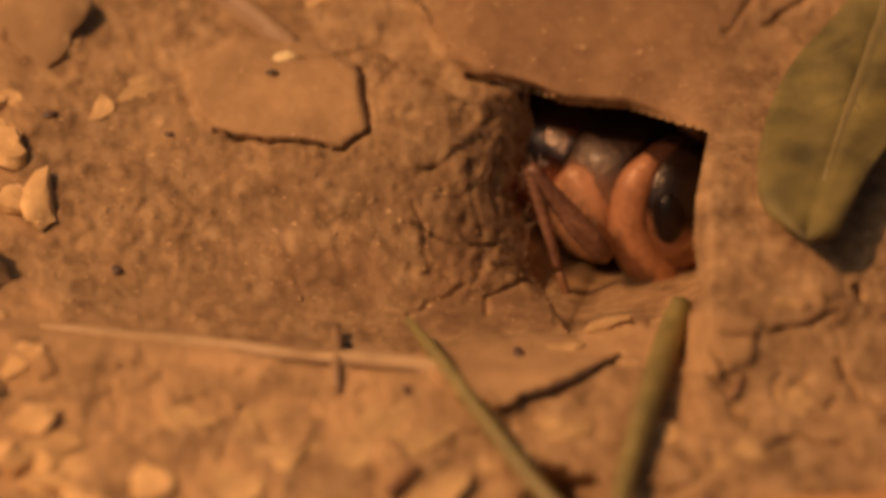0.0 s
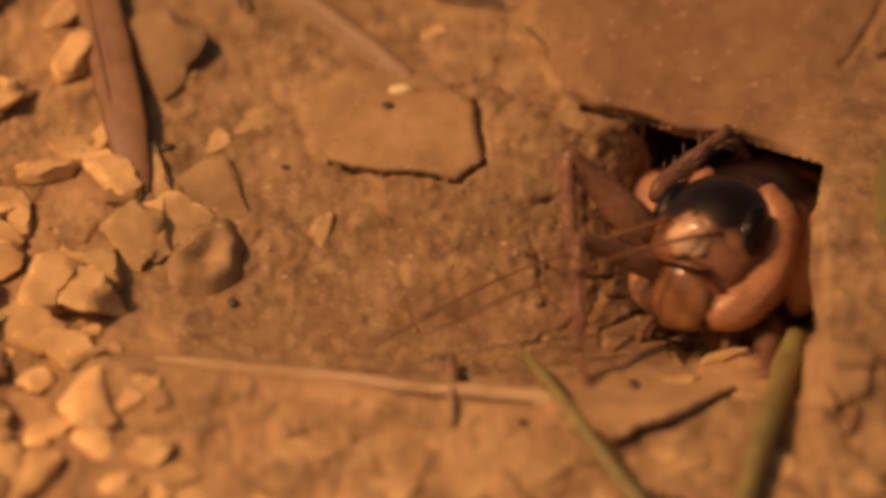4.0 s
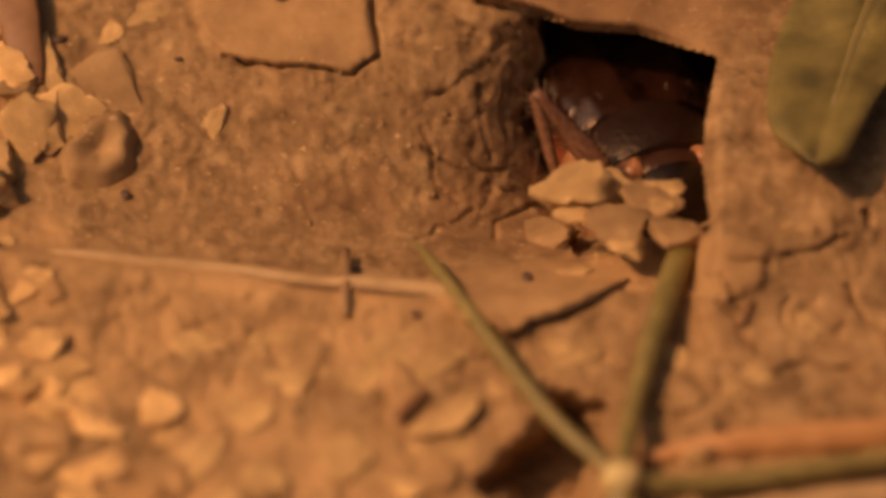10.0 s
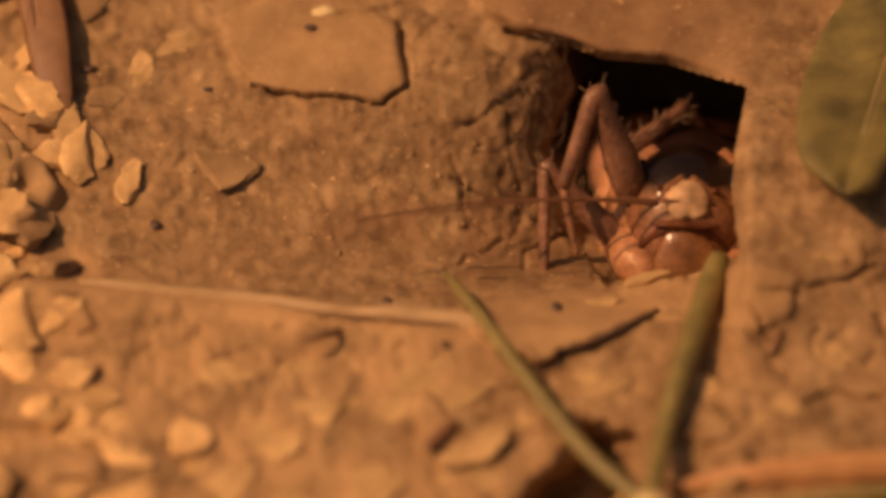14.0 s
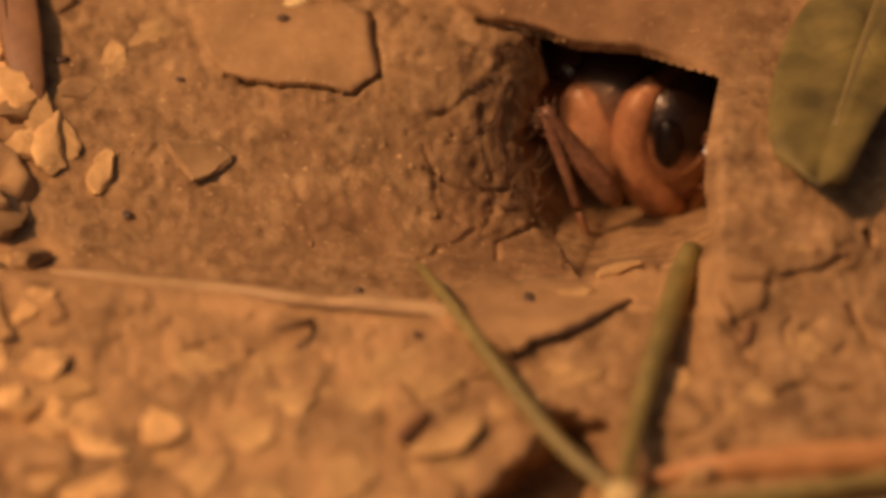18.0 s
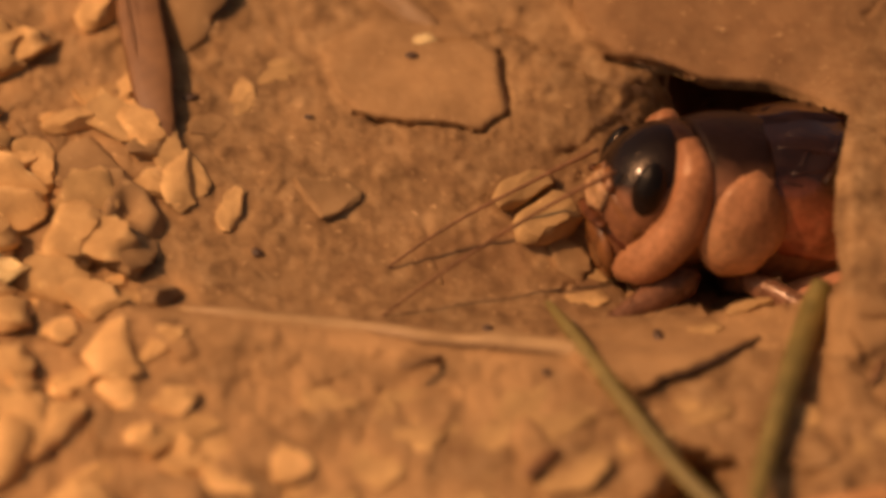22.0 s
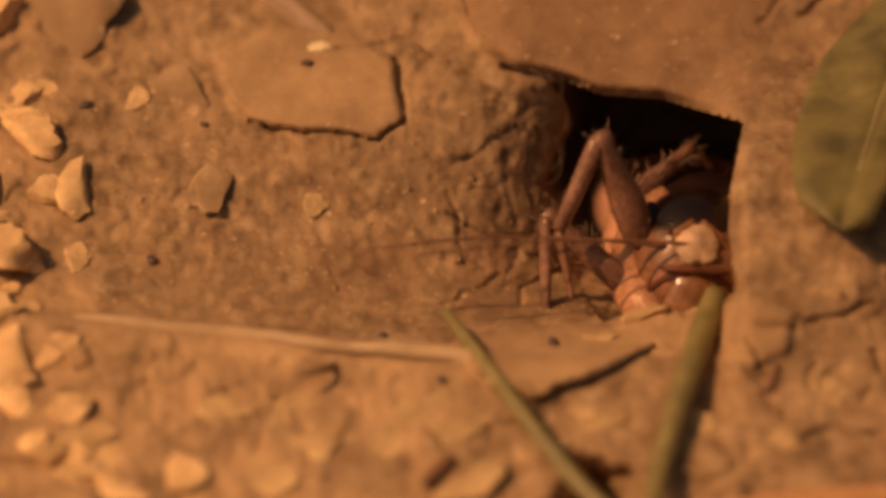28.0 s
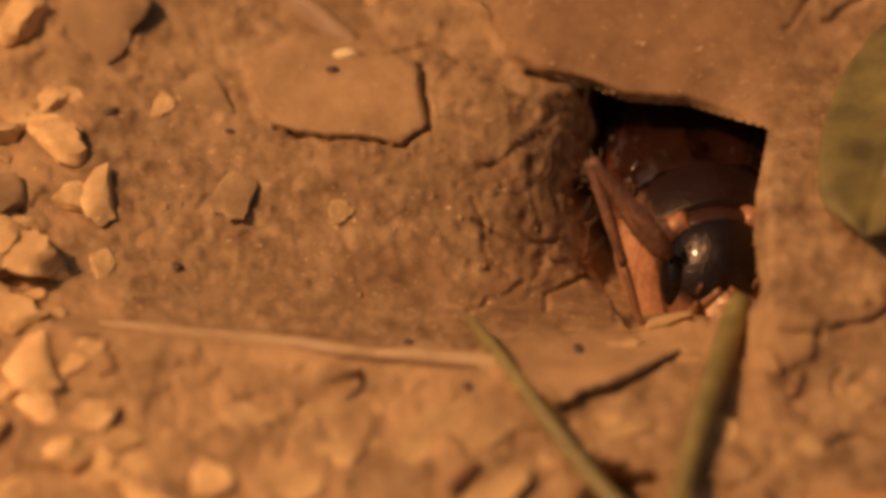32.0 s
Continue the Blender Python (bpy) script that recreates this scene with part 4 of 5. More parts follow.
        fat = math.sin(math.pi * (0.05 + 0.9 * s)) ** 0.5
        secs.append((-0.75 + 1.6 * s, 0.05, 2.1 + 0.72 * fat, 2.0 + 0.55 * fat, 2.9 + 1.15 * fat))
    part("head_band", mesh("head_band", *loft(secs), BANDM), head, label="orange band round the back of the head, its top darkened as if shaded")
    for sgn in (1, -1):
        pts = curve([Vector((-0.15, sgn * 1.2, 2.25)), Vector((0.0, sgn * 2.2, 1.0)), Vector((0.85, sgn * 2.55, -0.8)), Vector((2.2, sgn * 2.2, -2.2)), Vector((3.5, sgn * 1.3, -3.0))], 18)
        v, f = tube([p * 0.001 for p in pts], [r * 0.001 for r in np.interp(np.linspace(0, 1, 18), [0, 0.2, 0.6, 0.85, 1], [0.5, 0.9, 1.15, 1.05, 0.5])], 14)
        part("cheek", mesh("cheek", v, f, CHEEKM), head, label="plump orange cheek behind and below the eye")
    feelers, legs = [], {}
    for sgn in (1, -1):
        pts = curve([Vector((0, 0, 0)), Vector((3.2, 0, 0.35)), Vector((8, sgn * 0.2, 0.5)), Vector((13.8, sgn * 0.1, 0.0))], 26)
        v, f = tube([p * 0.001 for p in pts], [r * 0.001 for r in np.linspace(0.1, 0.05, 26)], 6)
        feelers.append((part("feeler", mesh("feeler", v, f, SHINM), thing, label="thread-thin brown feeler"), sgn))
    femurs = {"hind": (mesh("hind_thigh", *limb(14.0, 0.95, 0.55, 0.70, 16), THIGHM), 14.0),
              "mid": (mesh("middle_thigh", *limb(5.6, 0.46, 0.36, 0.2), LEGM), 5.6),
              "fore": (mesh("front_thigh", *limb(5.6, 0.64, 0.46, 0.26), LEGM), 5.6)}
    shins = {"hind": mesh("hind_shin", *shank(7.4, 0.48), LEGM), "mid": mesh("middle_shin", *shank(4.8, 0.34), LEGM),
             "fore": mesh("front_shin", *shank(4.4, 0.45), LEGM)}
    thorn = mesh("spine", *tube([Vector((0, 0, 0)), Vector((0.0007, 0, 0.0007))], [0.00012, 0.00002], 5), SHINM)
    feet = mesh("foot", *limb(3.0, 0.22, 0.12, 0.03, 7), SHINM)
    # short bristles along the thighs
    rnd_ = random.Random(8)
    bristles = {}
    for kind, (thigh, length) in femurs.items():
        bv, bf = [], []
        for _ in range(60):
            x, a = rnd_.uniform(0.15, 1.0) * length, rnd_.uniform(0, 6.283)
            rad = (1.25 if kind == "hind" else 0.6) * (1 - 0.45 * x / length)
            d = Vector((0.6, math.cos(a), math.sin(a)))
            p = Vector((x, 0.8 * rad * math.cos(a), rad * math.sin(a)))
            ln = rnd_.uniform(0.2, 0.55)
            v, f = tube([p * 0.001, (p + d * 0.5 * ln) * 0.001, (p + (d + Vector((0.3, 0, 0))) * ln) * 0.001], [0.00003, 0.000025, 0.000015], 4)
            bf += [tuple(i + len(bv) for i in g) for g in f]
            bv += v
        bristles[kind] = mesh("bristles", bv, bf, HAIR)
    for kind, (thigh, length) in femurs.items():
        for sgn in (1, -1):
            t_ = part({"hind": "hind_leg", "mid": "middle_leg", "fore": "front_leg"}[kind], thigh, thing)
            part("bristles", bristles[kind], t_, label="short pale bristles on the thigh")
            knee = Matrix.Translation((length * 0.00098, 0, 0)) @ (point_to((0, 0, 0), (0.12, sgn * -0.56, -0.81)) if kind == "hind" else pose(0, 0, 0, 0, 97, 0))
            shin, foot = part("shin", shins[kind], t_, knee), part("foot", feet, t_, knee @ Matrix.Translation((0.0074, 0, 0)) @ pose(0, 0, 0, 0, -60, 0))
            if kind == "hind":
                for i in range(6):
                    for side in (-1, 1):
                        part("spine", thorn, t_, knee @ Matrix.Translation((0.0022 + 0.0009 * i, side * 0.0003, 0.0003)) @ pose(0, 0, 0, -side * 40, 0, 0))
            legs[kind, sgn] = (t_, shin, foot, length, {"hind": 7.4, "mid": 4.8, "fore": 4.4}[kind])
    return thing, head, feelers, legs


CRICKET, HEAD, FEELERS, LEGS = cricket()
CRICKET.scale = (1.11, 1.11, 1.11)

# ---- the things that move ----
STALK = strand("brown_stalk", [(-45, -150, 2.9), (-20, -40, 2.7), (5, 80, 2.2), (25, 170, 1.8), (42, 285, 0.8)], [38, 42, 42, 40, 26], TWIG,
               "broad dry brown stalk lying across the slope", "stalk", 0.24)

for across, r_, m_ in ((-22, 7, TWIG), (-6, 6, TWIG), (12, 8, TWIG), (25, 5, DARK)):
    rib(STALK, [(-45, -150, 2.9), (-20, -40, 2.7), (5, 80, 2.2), (22, 160, 1.8)], across, r_, m_)


PUSHED = []


def pushed(size, shape, rows, long=1.0, flat=0.75):
    """A clod that the cricket shoves; rows of seconds, across, down and turn; 0, 0 is deep in the burrow."""
    ob = tagged(new("clod", STONES[shape]), "loose clod of earth shoved out of the burrow", "clod", "clods that the cricket shoves")
    if shape < 8:
        ob.material_slots[0].link = "OBJECT"
        ob.material_slots[0].material = CRUMB if shape % 3 == 1 else FLAKE
    s_ = size * UNIT * 560
    ob.scale = (s_ * long, s_, s_ * flat)
    if rows[-1][0] < 13 and rows[-1][1] > -200:
        # the third sortie sweeps aside what the earlier ones left by the runway
        end = rows[-1]
        rows = [*rows, (22.8, *end[1:]), (23.5, end[1] - 270, end[2] - 50 + 20 * (shape % 4), end[3] + 40)]
    PUSHED.append((ob, size * (flat - 0.35), [(0.0, *rows[0][1:]), *rows, (32.0, *rows[-1][1:])]))


# first sortie
pushed(200, 7, [(0.9, 0, 0, 0), (1.4, 1010, 520, 10), (2.0, 850, 450, 30), (2.5, 590, 380, 50), (3.1, 176, 286, 175), (11.5, 176, 286, 175), (12.0, -90, 330, 190)], 0.8, 0.22)
pushed(150, 5, [(1.0, 0, 0, 0), (1.5, 1060, 540, 0), (2.0, 900, 500, 10), (2.5, 640, 460, 20), (3.1, 92, 335, 160), (11.6, 92, 335, 160), (12.0, -60, 450, 190)], 0.85, 0.22)
pushed(120, 2, [(0.6, 0, 0, 0), (1.0, 990, 525, 10), (1.5, 985, 520, 20), (2.0, 900, 400, 40), (2.5, 655, 290, 70), (3.1, 60, 250, 110), (11.8, 60, 250, 110), (12.05, -40, 240, 140)], 1.1, 0.42)
pushed(56, 3, [(1.5, 0, 0, 0), (2.0, 960, 510, 10), (2.5, 720, 480, 30), (3.1, 360, 358, 60), (11.5, 360, 358, 60), (12.0, 20, 470, 90)], 1.5, 0.4)
pushed(125, 5, [(1.0, 0, 0, 0), (1.5, 1000, 500, 0), (2.0, 870, 430, 20), (2.5, 640, 400, 50), (3.1, 30, 350, 90), (11.5, 30, 350, 90), (12.0, -100, 380, 120)])
pushed(105, 2, [(1.1, 0, 0, 0), (1.5, 1050, 520, 0), (2.0, 935, 470, 20), (2.5, 700, 440, 60), (3.1, -20, 430, 100), (11.5, -20, 430, 100), (12.0, -120, 470, 120)])
pushed(90, 4, [(1.1, 0, 0, 0), (1.5, 990, 460, 0), (2.0, 900, 400, 30), (2.5, 660, 350, 60), (3.1, 10, 290, 100)])
# a dished lump with a raised ring
ring_v, ring_f = [], []
for i in range(15):
    q = i / 14
    for j in range(26):
        w_ = 2 * math.pi * j / 26
        r_ = q * (1 + 0.10 * math.sin(3 * w_ + 1) + 0.05 * math.sin(7 * w_))
        h_ = 0.10 - 0.20 * math.exp(-(q / 0.24) ** 2) + 0.13 * math.exp(-((q - 0.58) / 0.2) ** 2) - 0.34 * max(0, q - 0.75) / 0.25
        ring_v.append((r_ * math.cos(w_) * 0.001, 0.85 * r_ * math.sin(w_) * 0.001, h_ * 0.001))
for i in range(14):
    for j in range(26):
        ring_f.append((i * 26 + j, i * 26 + 26 + j, i * 26 + 26 + (j + 1) % 26, i * 26 + (j + 1) % 26))
ring_f.append(tuple(range(14 * 26, 15 * 26))[::-1])
STONES.append(mesh("clod", ring_v, ring_f, CRUMB))
pushed(140, 8, [(1.75, 0, 0, 0), (2.1, 1010, 520, 0), (2.35, 800, 470, 30), (2.7, 400, 420, 40), (3.1, 160, 405, 60), (11.6, 160, 405, 60), (12.0, -20, 420, 90)], 1.1, 0.9)
# second sortie
pushed(140, 4, [(9.3, 0, 0, 0), (9.75, 985, 545, 5), (10.05, 962, 538, 8), (10.4, 900, 450, 20), (10.8, 745, 400, 45), (11.2, 690, 400, 60), (11.6, 400, 400, 90), (12.0, -70, 380, 130), (23.0, -70, 380, 130), (23.3, -110, 360, 140)])
pushed(135, 1, [(9.3, 0, 0, 0), (9.8, 1085, 535, 0), (10.05, 1068, 528, 0), (10.4, 960, 500, 0), (10.8, 800, 490, 15), (11.2, 740, 490, 40), (11.6, 450, 490, 80), (12.0, -30, 490, 120)])
pushed(140, 5, [(9.4, 0, 0, 0), (9.85, 1040, 470, 0), (10.05, 1012, 462, 0), (10.4, 900, 370, 0), (10.8, 780, 330, 20), (11.2, 640, 330, 50), (11.6, 440, 330, 80), (12.0, 0, 320, 110), (23.0, 0, 320, 110), (23.6, -260, 170, 140)])
pushed(140, 7, [(9.5, 0, 0, 0), (9.9, 1140, 500, 0), (10.05, 1112, 470, 0), (10.4, 980, 450, 0), (10.8, 830, 450, 20), (11.2, 560, 440, 50), (11.5, 325, 370, 5), (22.4, 325, 370, 5), (22.8, 150, 330, 60), (23.0, -20, 300, 150), (23.8, -330, 120, 190)], 0.85, 0.22)
pushed(110, 7, [(9.5, 0, 0, 0), (9.9, 1170, 540, 0), (10.05, 1160, 540, 0), (10.5, 940, 520, 0), (10.8, 780, 560, 20), (11.2, 600, 520, 50), (11.7, 340, 520, 80), (12.1, 30, 560, 120)])
for i, (u_, v_, size_, shape_, turn_) in enumerate([(118, 250, 92, 4, 95), (158, 400, 84, 0, 80), (55, 300, 96, 2, 110), (-20, 370, 84, 5, 30), (92, 338, 92, 3, 100), (184, 205, 70, 6, 80)]):
    go = 9.5 + 0.05 * i
    pushed(size_, shape_, [(go, 0, 0, 0), (10.0, 975 + 38 * i, 560 - 48 * (i % 3), turn_ - 80), (10.8, 800 - 20 * i, 470 - 30 * i, turn_ - 50), (11.3, 470 - 30 * i, 440 - 25 * i, turn_ - 20), (11.8, u_, v_, turn_),
                          (22.75, u_, v_, turn_), (23.3, u_ - 300, v_ - 60 + 25 * i, turn_ + 60)], 1.0, 0.4)
# third sortie
pushed(125, 2, [(20.55, 0, 0, 0), (20.95, 1060, 535, 0), (21.4, 920, 440, 10), (21.8, 790, 440, 30), (22.2, 600, 420, 50), (22.5, 330, 410, 80), (22.8, 250, 380, 100), (23.0, 40, 330, 130), (23.7, -350, 200, 170), (24.0, -420, 160, 190)])
pushed(115, 4, [(20.55, 0, 0, 0), (20.95, 1120, 545, 0), (21.4, 960, 500, 0), (21.8, 840, 500, 20), (22.2, 640, 480, 50), (22.5, 400, 480, 80), (22.8, 260, 460, 100), (23.0, 60, 450, 120), (23.7, -260, 330, 160), (24.0, -330, 300, 170)])
pushed(105, 0, [(20.55, 0, 0, 0), (20.95, 1170, 520, 0), (21.4, 900, 370, 0), (21.8, 760, 380, 20), (22.2, 560, 360, 50), (22.5, 360, 350, 70), (22.8, 200, 330, 100), (23.0, 20, 260, 130), (23.7, -380, 60, 170), (24.0, -450, 20, 190)])
pushed(135, 7, [(20.6, 0, 0, 0), (21.0, 1090, 500, 0), (21.5, 980, 450, 0), (21.8, 860, 440, 20), (22.2, 690, 400, 50), (22.5, 460, 330, 80), (22.8, 320, 210, 100), (23.1, 258, 178, 175)], 0.95, 0.22)
pushed(132, 4, [(20.6, 0, 0, 0), (21.0, 1195, 540, 0), (21.6, 1000, 520, 0), (21.9, 860, 520, 20), (22.3, 600, 440, 50), (22.7, 303, 354, 170)], 0.85, 0.22)
pushed(56, 5, [(21.2, 0, 0, 0), (21.6, 980, 540, 0), (22.0, 830, 520, 20), (22.4, 498, 374, 50)], 1.0, 0.4)
pushed(80, 6, [(21.2, 0, 0, 0), (21.6, 990, 530, 0), (22.0, 800, 560, 20), (22.5, 420, 530, 60), (22.9, 68, 469, 100)], 1.0, 0.42)


def body_pose(u, v, k, yaw, nose, roll):
    """The cricket's pose: its neck on the line of sight (u, v), heading across (0) or towards the eye (90)."""
    return Matrix.Translation(P(u, v, k)) @ pose(0, 0, 0, 0, 0, 180 + yaw) @ pose(0, 0, 0, 0, -nose, 0) @ pose(0, 0, 0, roll, 0, 0)


# seconds, neck across, down, mm in front of the slope, heading, nose up, roll
CRICKET_ROWS = [
    (0, 1178, 318, -6.5, 142, 0, 0), (0.5, 1165, 350, -6.5, 130, -2, 0), (1, 1175, 478, -6, 106, 0, 0), (1.5, 1093, 385, -0.8, 62, 11, 5),
    (2, 1030, 362, -1.4, 34, 15, 8), (2.5, 862, 310, 1.6, 16, 10, 12), (3.1, 330, 268, 4.0, 4, 4, 16), (3.7, 800, 310, 1.36, 18, 12, 10),
    (4.1, 1138, 375, -0.8, 70, 27, 5), (4.5, 1182, 408, -4.2, 88, 25, 0), (5, 1186, 399, -4.2, 88, 25, 0), (6, 1192, 406, -4.2, 88, 25, 0),
    (7, 1187, 395, -4.2, 88, 25, 0), (7.5, 1200, 377, -4.5, 86, 16, 0), (8, 1154, 345, -6.5, 140, 0, 0), (8.5, 1165, 400, -6.5, 128, -3, 0),
    (9, 1195, 440, -6.5, 122, -4, 0), (9.6, 1195, 438, -3.5, 90, 10, 0), (10, 1170, 478, -6, 108, 0, 0), (10.4, 1105, 365, -1.8, 45, 12, 8),
    (10.8, 990, 338, 0.4, 18, 10, 12), (11.2, 905, 340, 1.4, 14, 10, 12), (11.6, 712, 325, 3.2, 10, 11, 14), (12, 162, 284, 4.2, 12, 8, 18),
    (12.15, 182, 250, 4.4, -2, 11, 18), (12.4, 575, 240, 3.6, 6, 15, 14), (12.6, 870, 245, 1.61, 16, 14, 8), (12.9, 1050, 305, -1.2, 46, 24, 6),
    (13.2, 1113, 375, -0.8, 75, 29, 0), (13.5, 1156, 448, -4.2, 88, 25, 0), (14, 1152, 443, -4.2, 88, 25, 0), (14.5, 1155, 445, -4.2, 88, 25, 0),
    (15.5, 1167, 451, -4.2, 88, 25, 0), (16.5, 1172, 448, -4.2, 88, 25, 0), (17.2, 1171, 446, -4.2, 88, 25, 0), (18, 1169, 278, -6.5, 138, 0, 0),
    (18.5, 1150, 370, -6.5, 126, -2, 0), (19, 1196, 470, -4.2, 88, 25, 0), (19.6, 1182, 433, -4.2, 88, 25, 0), (20.2, 1154, 412, -6.5, 120, -4, 0),
    (21, 1178, 472, -6, 106, 0, 0), (21.4, 1105, 360, -2.5, 40, 12, 8), (21.8, 1000, 355, 0.4, 18, 12, 12), (22.2, 850, 328, 2.2, 14, 12, 12),
    (22.5, 580, 296, 3.6, 8, 11, 14), (22.8, 430, 248, 4.2, 5, 8, 18), (23, 238, 256, 4.5, 3, 10, 18), (23.2, 190, 215, 5.0, -12, 7, 18),
    (23.45, 210, 195, 5.2, -14, 7, 18), (23.7, -88, 62, 5.2, -19, 8, 20), (24, -165, 48, 5.2, -20, 8, 22), (24.3, 160, 75, 5.2, -18, 6, 18),
    (24.6, 650, 220, 3.8, 8, 12, 10), (24.9, 1005, 305, -1.2, 46, 24, 6), (25.2, 1068, 365, -0.8, 80, 31, 0), (25.5, 1136, 443, -4.2, 88, 25, 0),
    (26, 1176, 460, -4.2, 88, 25, 0), (27.5, 1174, 457, -4.2, 88, 25, 0), (28.5, 1172, 453, -4.2, 88, 25, 0), (29, 1172, 441, -4.2, 88, 25, 0),
    (29.5, 1162, 479, -4.2, 88, 25, 0), (30, 1180, 440, -5, 104, 14, 0), (30.5, 1160, 400, -6.5, 118, -2, 0), (31, 1166, 414, -6.5, 120, -4, 0),
    (31.5, 1166, 425, -6.5, 112, -2, 0), (32, 1165, 456, -4, 98, 4, 0)]


def digs(t):
    """When the cricket scrapes at the burrow's floor with its front legs."""
    return t < 1.1 or 7.8 < t < 10.1 or 17.8 < t < 18.8 or 19.7 < t < 21.1 or t > 30.3


def motions():
    walk(CRICKET, [(r[0], body_pose(*r[1:])) for r in CRICKET_ROWS])
    rnd = random.Random(9)
    times = [r[0] for r in CRICKET_ROWS]

    def way_of(t, right, up, near):
        """A direction given across, up and towards the eye, in the cricket's own space at that time."""
        yaw, nose, roll = (float(np.interp(t, times, [r[c] for r in CRICKET_ROWS])) for c in (4, 5, 6))
        m = pose(0, 0, 0, 0, 0, 180 + yaw) @ pose(0, 0, 0, 0, -nose, 0) @ pose(0, 0, 0, roll, 0, 0)
        return (m.to_3x3().transposed() @ (R_ * right + U_ * up - W_ * near)).normalized()

    def place_of(t, across, down, near):
        """A place off the neck, across and down in picture units and mm towards the eye, in the cricket's own space."""
        q = (across * UNIT * 1000, down * UNIT * 1000)
        return way_of(t, q[0], -q[1], near) * Vector((q[0], q[1], near)).length / 1.11

    def spot_of(t, u, v, near):
        """A place on the line of sight (u, v), near mm before the neck, in the cricket's own space."""
        return place_of(t, *(w - float(np.interp(t, times, [r[c] for r in CRICKET_ROWS])) for w, c in ((u, 1), (v, 2))), near)

    # head: looks up out of the hole, nods as it digs, hunched over its load outside
    rows = []
    for t in np.arange(0, 32.01, 0.4):
        yaw = float(np.interp(t, times, [r[4] for r in CRICKET_ROWS]))
        low = float(np.interp(t, times, [r[5] for r in CRICKET_ROWS]))
        calm = sm(40, 75, yaw)
        nod = 14 - calm * (14 + 12 * sm(17, 24, low)) + 18 * calm * (1 - sm(6, 16, low))
        rows.append((float(t), pose(0, 0, 0, rnd.uniform(-3, 3) * calm, nod + rnd.uniform(-3, 3) * calm, rnd.uniform(-4, 4) * calm)))
    walk(HEAD, rows)
    # feelers reach out over the runway
    for ob, sgn in FEELERS:
        rows = []
        sway = [rnd.uniform(-0.12, 0.12) for _ in range(70)]
        for t in np.arange(0, 32.01, 0.2):
            t = float(t)
            yaw = float(np.interp(t, times, [r[4] for r in CRICKET_ROWS]))
            calm = float(sm(30, 80, yaw))
            w = float(np.interp(t, np.arange(70) * 0.5, sway))
            out = way_of(t, -0.15, -0.8 + w, -0.9) if digs(t) else way_of(t, -0.95, -0.6 * (1 - calm) - calm * (0.24 if t < 13 else 0.03) + 0.4 * w + 0.03 * sgn, 0.05 + 0.22 * calm)
            rows.append((t, point_to((3.4, sgn * 1.2, 0.8), Vector((3.4, sgn * 1.2, 0.8)) + out)))
        walk(ob, rows)
    # legs: the hips, and the ways that thigh, shin and foot point
    hips = {"hind": (-3.3, 3.0, -5.5), "mid": (-2.6, 2.4, -3.6), "fore": (-0.6, 2.2, -3.5)}
    for (kind, sgn), (thigh, shin, foot, length, shank_length) in LEGS.items():
        h = Vector((hips[kind][0], sgn * hips[kind][1], hips[kind][2]))
        rows, rows_shin, rows_foot = [], [], []
        for t in np.arange(0, 32.01, 0.2):
            t = float(t)
            yaw = float(np.interp(t, [r[0] for r in CRICKET_ROWS], [r[4] for r in CRICKET_ROWS]))
            step = math.sin(2 * math.pi * t * 2.4 + (0 if sgn > 0 else math.pi) + {"hind": 0, "mid": 2, "fore": 4}[kind])
            slow = math.sin(2 * math.pi * t * 0.55 + (0 if sgn > 0 else 2) + (1 if kind == "mid" else 0))
            inside_ = yaw > 50
            if kind == "hind":
                d = ((-12.9, 1.0, 5.1 + 0.9 * step), (0, 0, -1), (1, 0, 0)) if not inside_ else (() if sgn < 0 and not digs(t) else ((-12.9, -0.6, 3.4), (0, 0, -1), (1, 0, 0)))
            elif kind == "mid":
                d = ((-2.4 + 1.2 * step, 2.4, -0.6 + 0.6 * max(0, step)), (-0.6 + 0.4 * step, 0.0, -1), (-0.6, 0.8, -0.1))
                if inside_:
                    d = () if sgn < 0 or not digs(t) else ((-1.5, 1.0, 3.0), (0, 0, -1), (1, 0, 0))
            else:
                d = ((4.0 + 0.8 * step, 0.9, -2.5 + 0.7 * max(0, step)), (0.35 + 0.3 * step, -0.2, -0.8), (1, 0.3, -0.1))
                if 23.5 < t < 24.3:
                    # reaching up over the heap
                    d = ((4.0 + 0.8 * step, 0.9, -1.2), (0.1, -0.9, -0.4), (0.4, -0.6, -0.4))
                if inside_ and digs(t):
                    d = () if sgn < 0 else ((2.0, 0.6, 1.5), (0.6, -0.3, -1), (1, 0, -0.3))
                elif inside_:
                    d = () if sgn < 0 else ((2.0, 1.0, -0.6), (0.4, -0.4, -1), (1, 0, 0))
            root = h
            if not d:
                busy = digs(t)
                reach = float(sm(8.3, 8.9, t) * (1 - sm(9.2, 9.7, t)))
                root = spot_of(t, *{"mid": (1078, 462, 3.4), "fore": (1125, 560, 1.0), "hind": (1100, 400, 0)}[kind]) if busy else \
                    place_of(t, *{"mid": (-92, 80, 1.6), "fore": (-132, 17, 1.2), "hind": (0, 0, 0)}[kind])
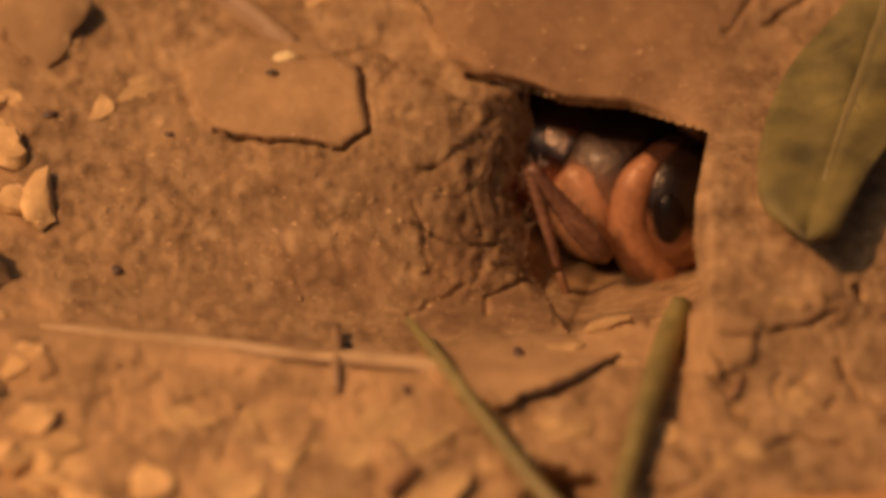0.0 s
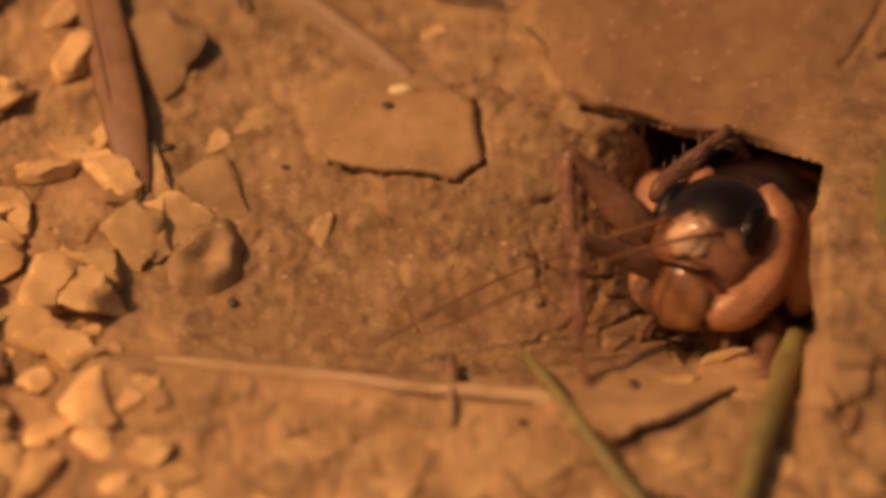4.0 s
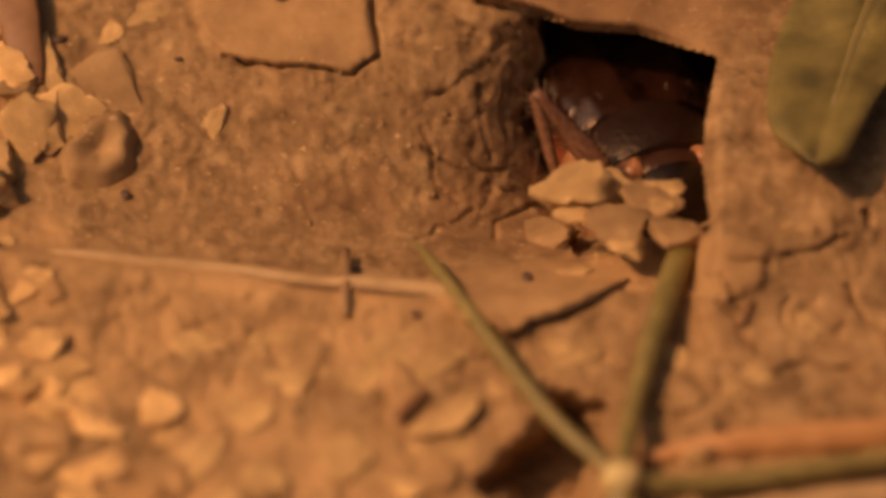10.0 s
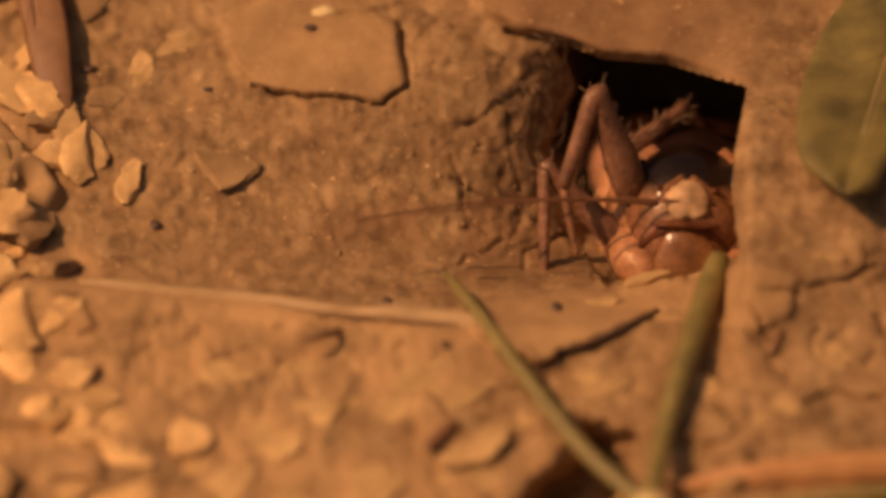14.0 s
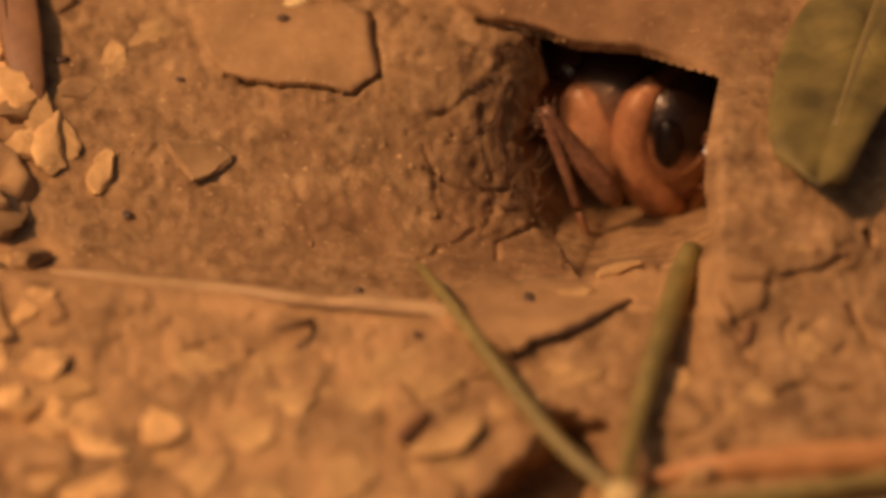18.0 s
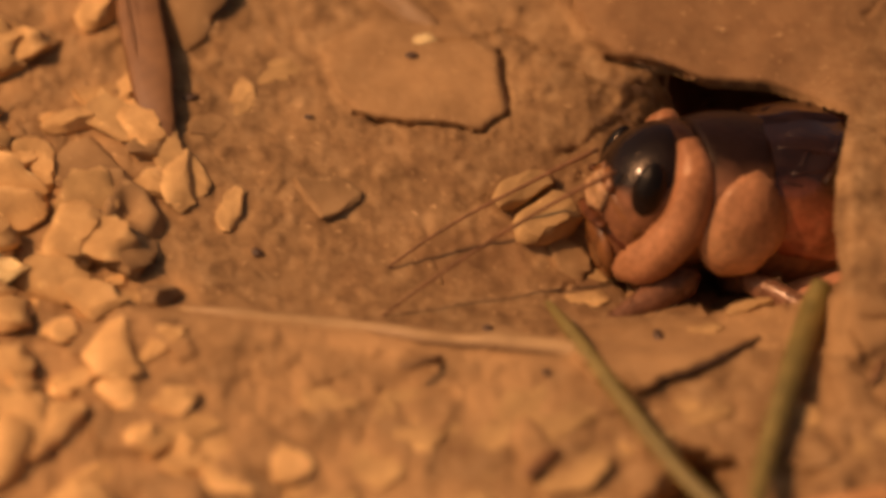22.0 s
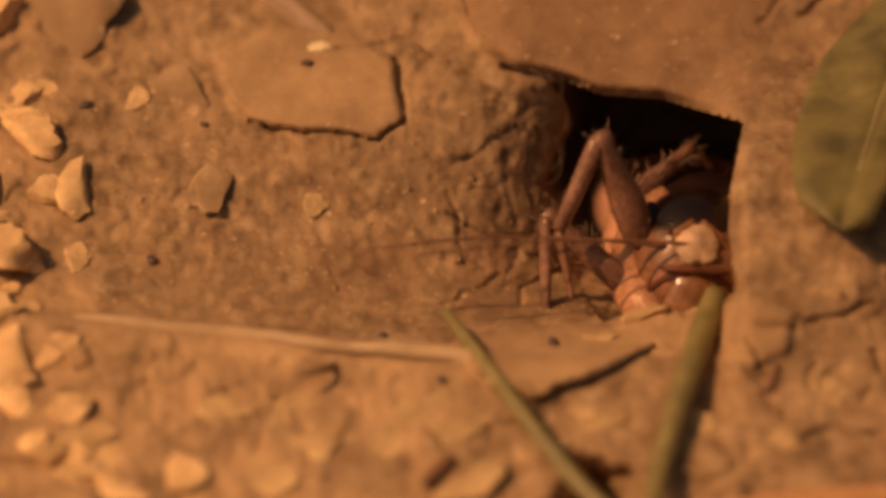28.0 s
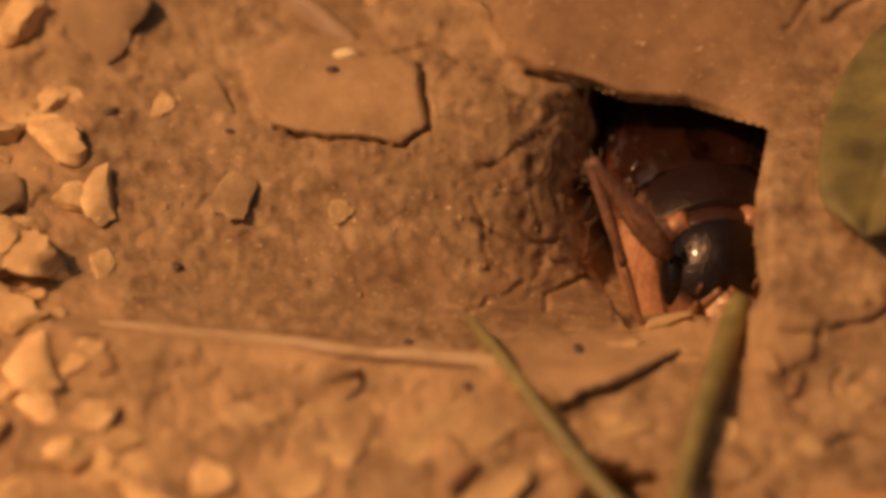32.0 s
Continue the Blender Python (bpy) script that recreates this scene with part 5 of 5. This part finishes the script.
                d = {("hind", True): (), ("hind", False): (), ("mid", True): ((-0.62, 0.70 + 0.1 * slow, 0.3), (0.25 + 0.1 * slow, -0.9, -0.3), (0.3, -1, -0.2)),
                     ("fore", True): ((0.3, 0.75 * reach - 0.2, 0.4 + 0.15 * slow), (-0.15, -1, -0.4), (0.0, -1, -0.2)),
                     ("mid", False): ((-0.72, 0.30 + 0.06 * slow, 0.5), (0.0, -1, 0.1), (0.3, -1, 0.1)),
                     ("fore", False): ((-0.62, 0.6 + 0.06 * slow, 0.2), (0.06 + 0.08 * slow, -1, 0.0), (0.2, -1, 0.1))}[kind, busy]
                if t > 13 and not busy:
                    # later on it sits with one leg drawn up beside its face
                    root = place_of(t, *((-98, 90, 2.0) if kind == "mid" else (-92, -5, 2.4)))
                    d = ((-0.7, 0.66 + 0.06 * slow, 0.1), (0.0, -1, 0.1), (0.3, -1, 0.1)) if kind == "mid" else \
                        ((-0.3, 0.8 + 0.08 * slow, 0.35), (-0.35 + 0.1 * slow, -1, -0.1), (0.2, -1, 0.1))
                if kind == "hind":
                    root, d = place_of(t, -100, -25, -1.0), ((-0.14, 0.22, -0.96), (0, -1, 0), (0, -1, 0.2))
                elif kind == "mid" and sgn > 0:
                    root, d = place_of(t, -140, -62, 1.0), ((0.58, 0.5 + 0.04 * slow, -0.55), (0.5, -0.6, -0.6), (0.4, -0.8, -0.3))
                way = [way_of(t, *q) for q in d]
            else:
                way = [Vector((x, y * sgn, z)).normalized() for x, y, z in d]
            m = point_to(root, root + way[0])
            rows.append((t, m))
            turn = m.to_3x3().transposed()
            knee = Vector((length * 0.98, 0, 0))
            rows_shin.append((t, point_to(knee, knee + turn @ way[1], Vector((0, 0.3, 1)))))
            ankle = knee + turn @ way[1] * shank_length
            rows_foot.append((t, point_to(ankle, ankle + turn @ way[2], Vector((0, 0.3, 1)))))
        walk(thigh, rows)
        if kind != "hind":
            walk(shin, rows_shin)
            walk(foot, rows_foot)
    # the stalk is shoved aside
    there = STALK.matrix_basis.copy()
    mid = there.translation.copy()

    def shoved(du, dv, dk, turn):
        q = Matrix.Translation(P(0 + du, 60 + dv, dk) - P(0, 60, 0)) @ Matrix.Translation(mid)
        return q @ Matrix.Rotation(radians(turn), 4, W_) @ Matrix.Translation(-mid) @ there

    walk(STALK, [(0, shoved(-190, -20, 0.0, -6)), (2.7, shoved(-190, -20, 0.0, -6)), (3.0, there), (12.1, there), (12.3, shoved(6, 0, 0.2, 2)), (22.6, shoved(6, 0, 0.2, 2)), (23.0, shoved(32, -60, 0.6, 14)),
                 (23.45, shoved(20, -70, 1.0, 20)), (23.7, shoved(-160, -130, 2.0, 50)), (24.0, shoved(-420, -170, 2.5, 84)), (24.2, shoved(-440, -174, 2.2, 86)),
                 (32, shoved(-440, -174, 2.2, 86))])

    # the straw stub is knocked flat as the cricket backs in
    stand = STUB.matrix_basis.copy()
    fallen = Matrix.Translation(P(520, 668, k_at(520, 668) + 0.1)) @ Matrix.Rotation(radians(80), 4, W_)
    walk(STUB, [(0, stand), (12.2, stand), (12.6, fallen), (32, fallen)])
    for ob, size, rows in PUSHED:
        keys = []
        for t, u, v, turn in rows:
            up = size * UNIT * 500 * 0.35 if size > 5 else -0.02
            mouth = bool(inside(np.array([u]), np.array([v]), HOLE)[0])
            place = P(1200, 440, -13.0) if u == 0 else P(u, v, 1.4) if mouth else on(u, v, up)
            flat_on = pose(0, 0, 0, SLOPE) if u == 0 or mouth else lean(u, v)
            keys.append((t, Matrix.Translation(place) @ flat_on @ pose(0, 0, 0, 6 * math.sin(turn), 5 * math.cos(turn), turn)))
        walk(ob, keys)


motions()
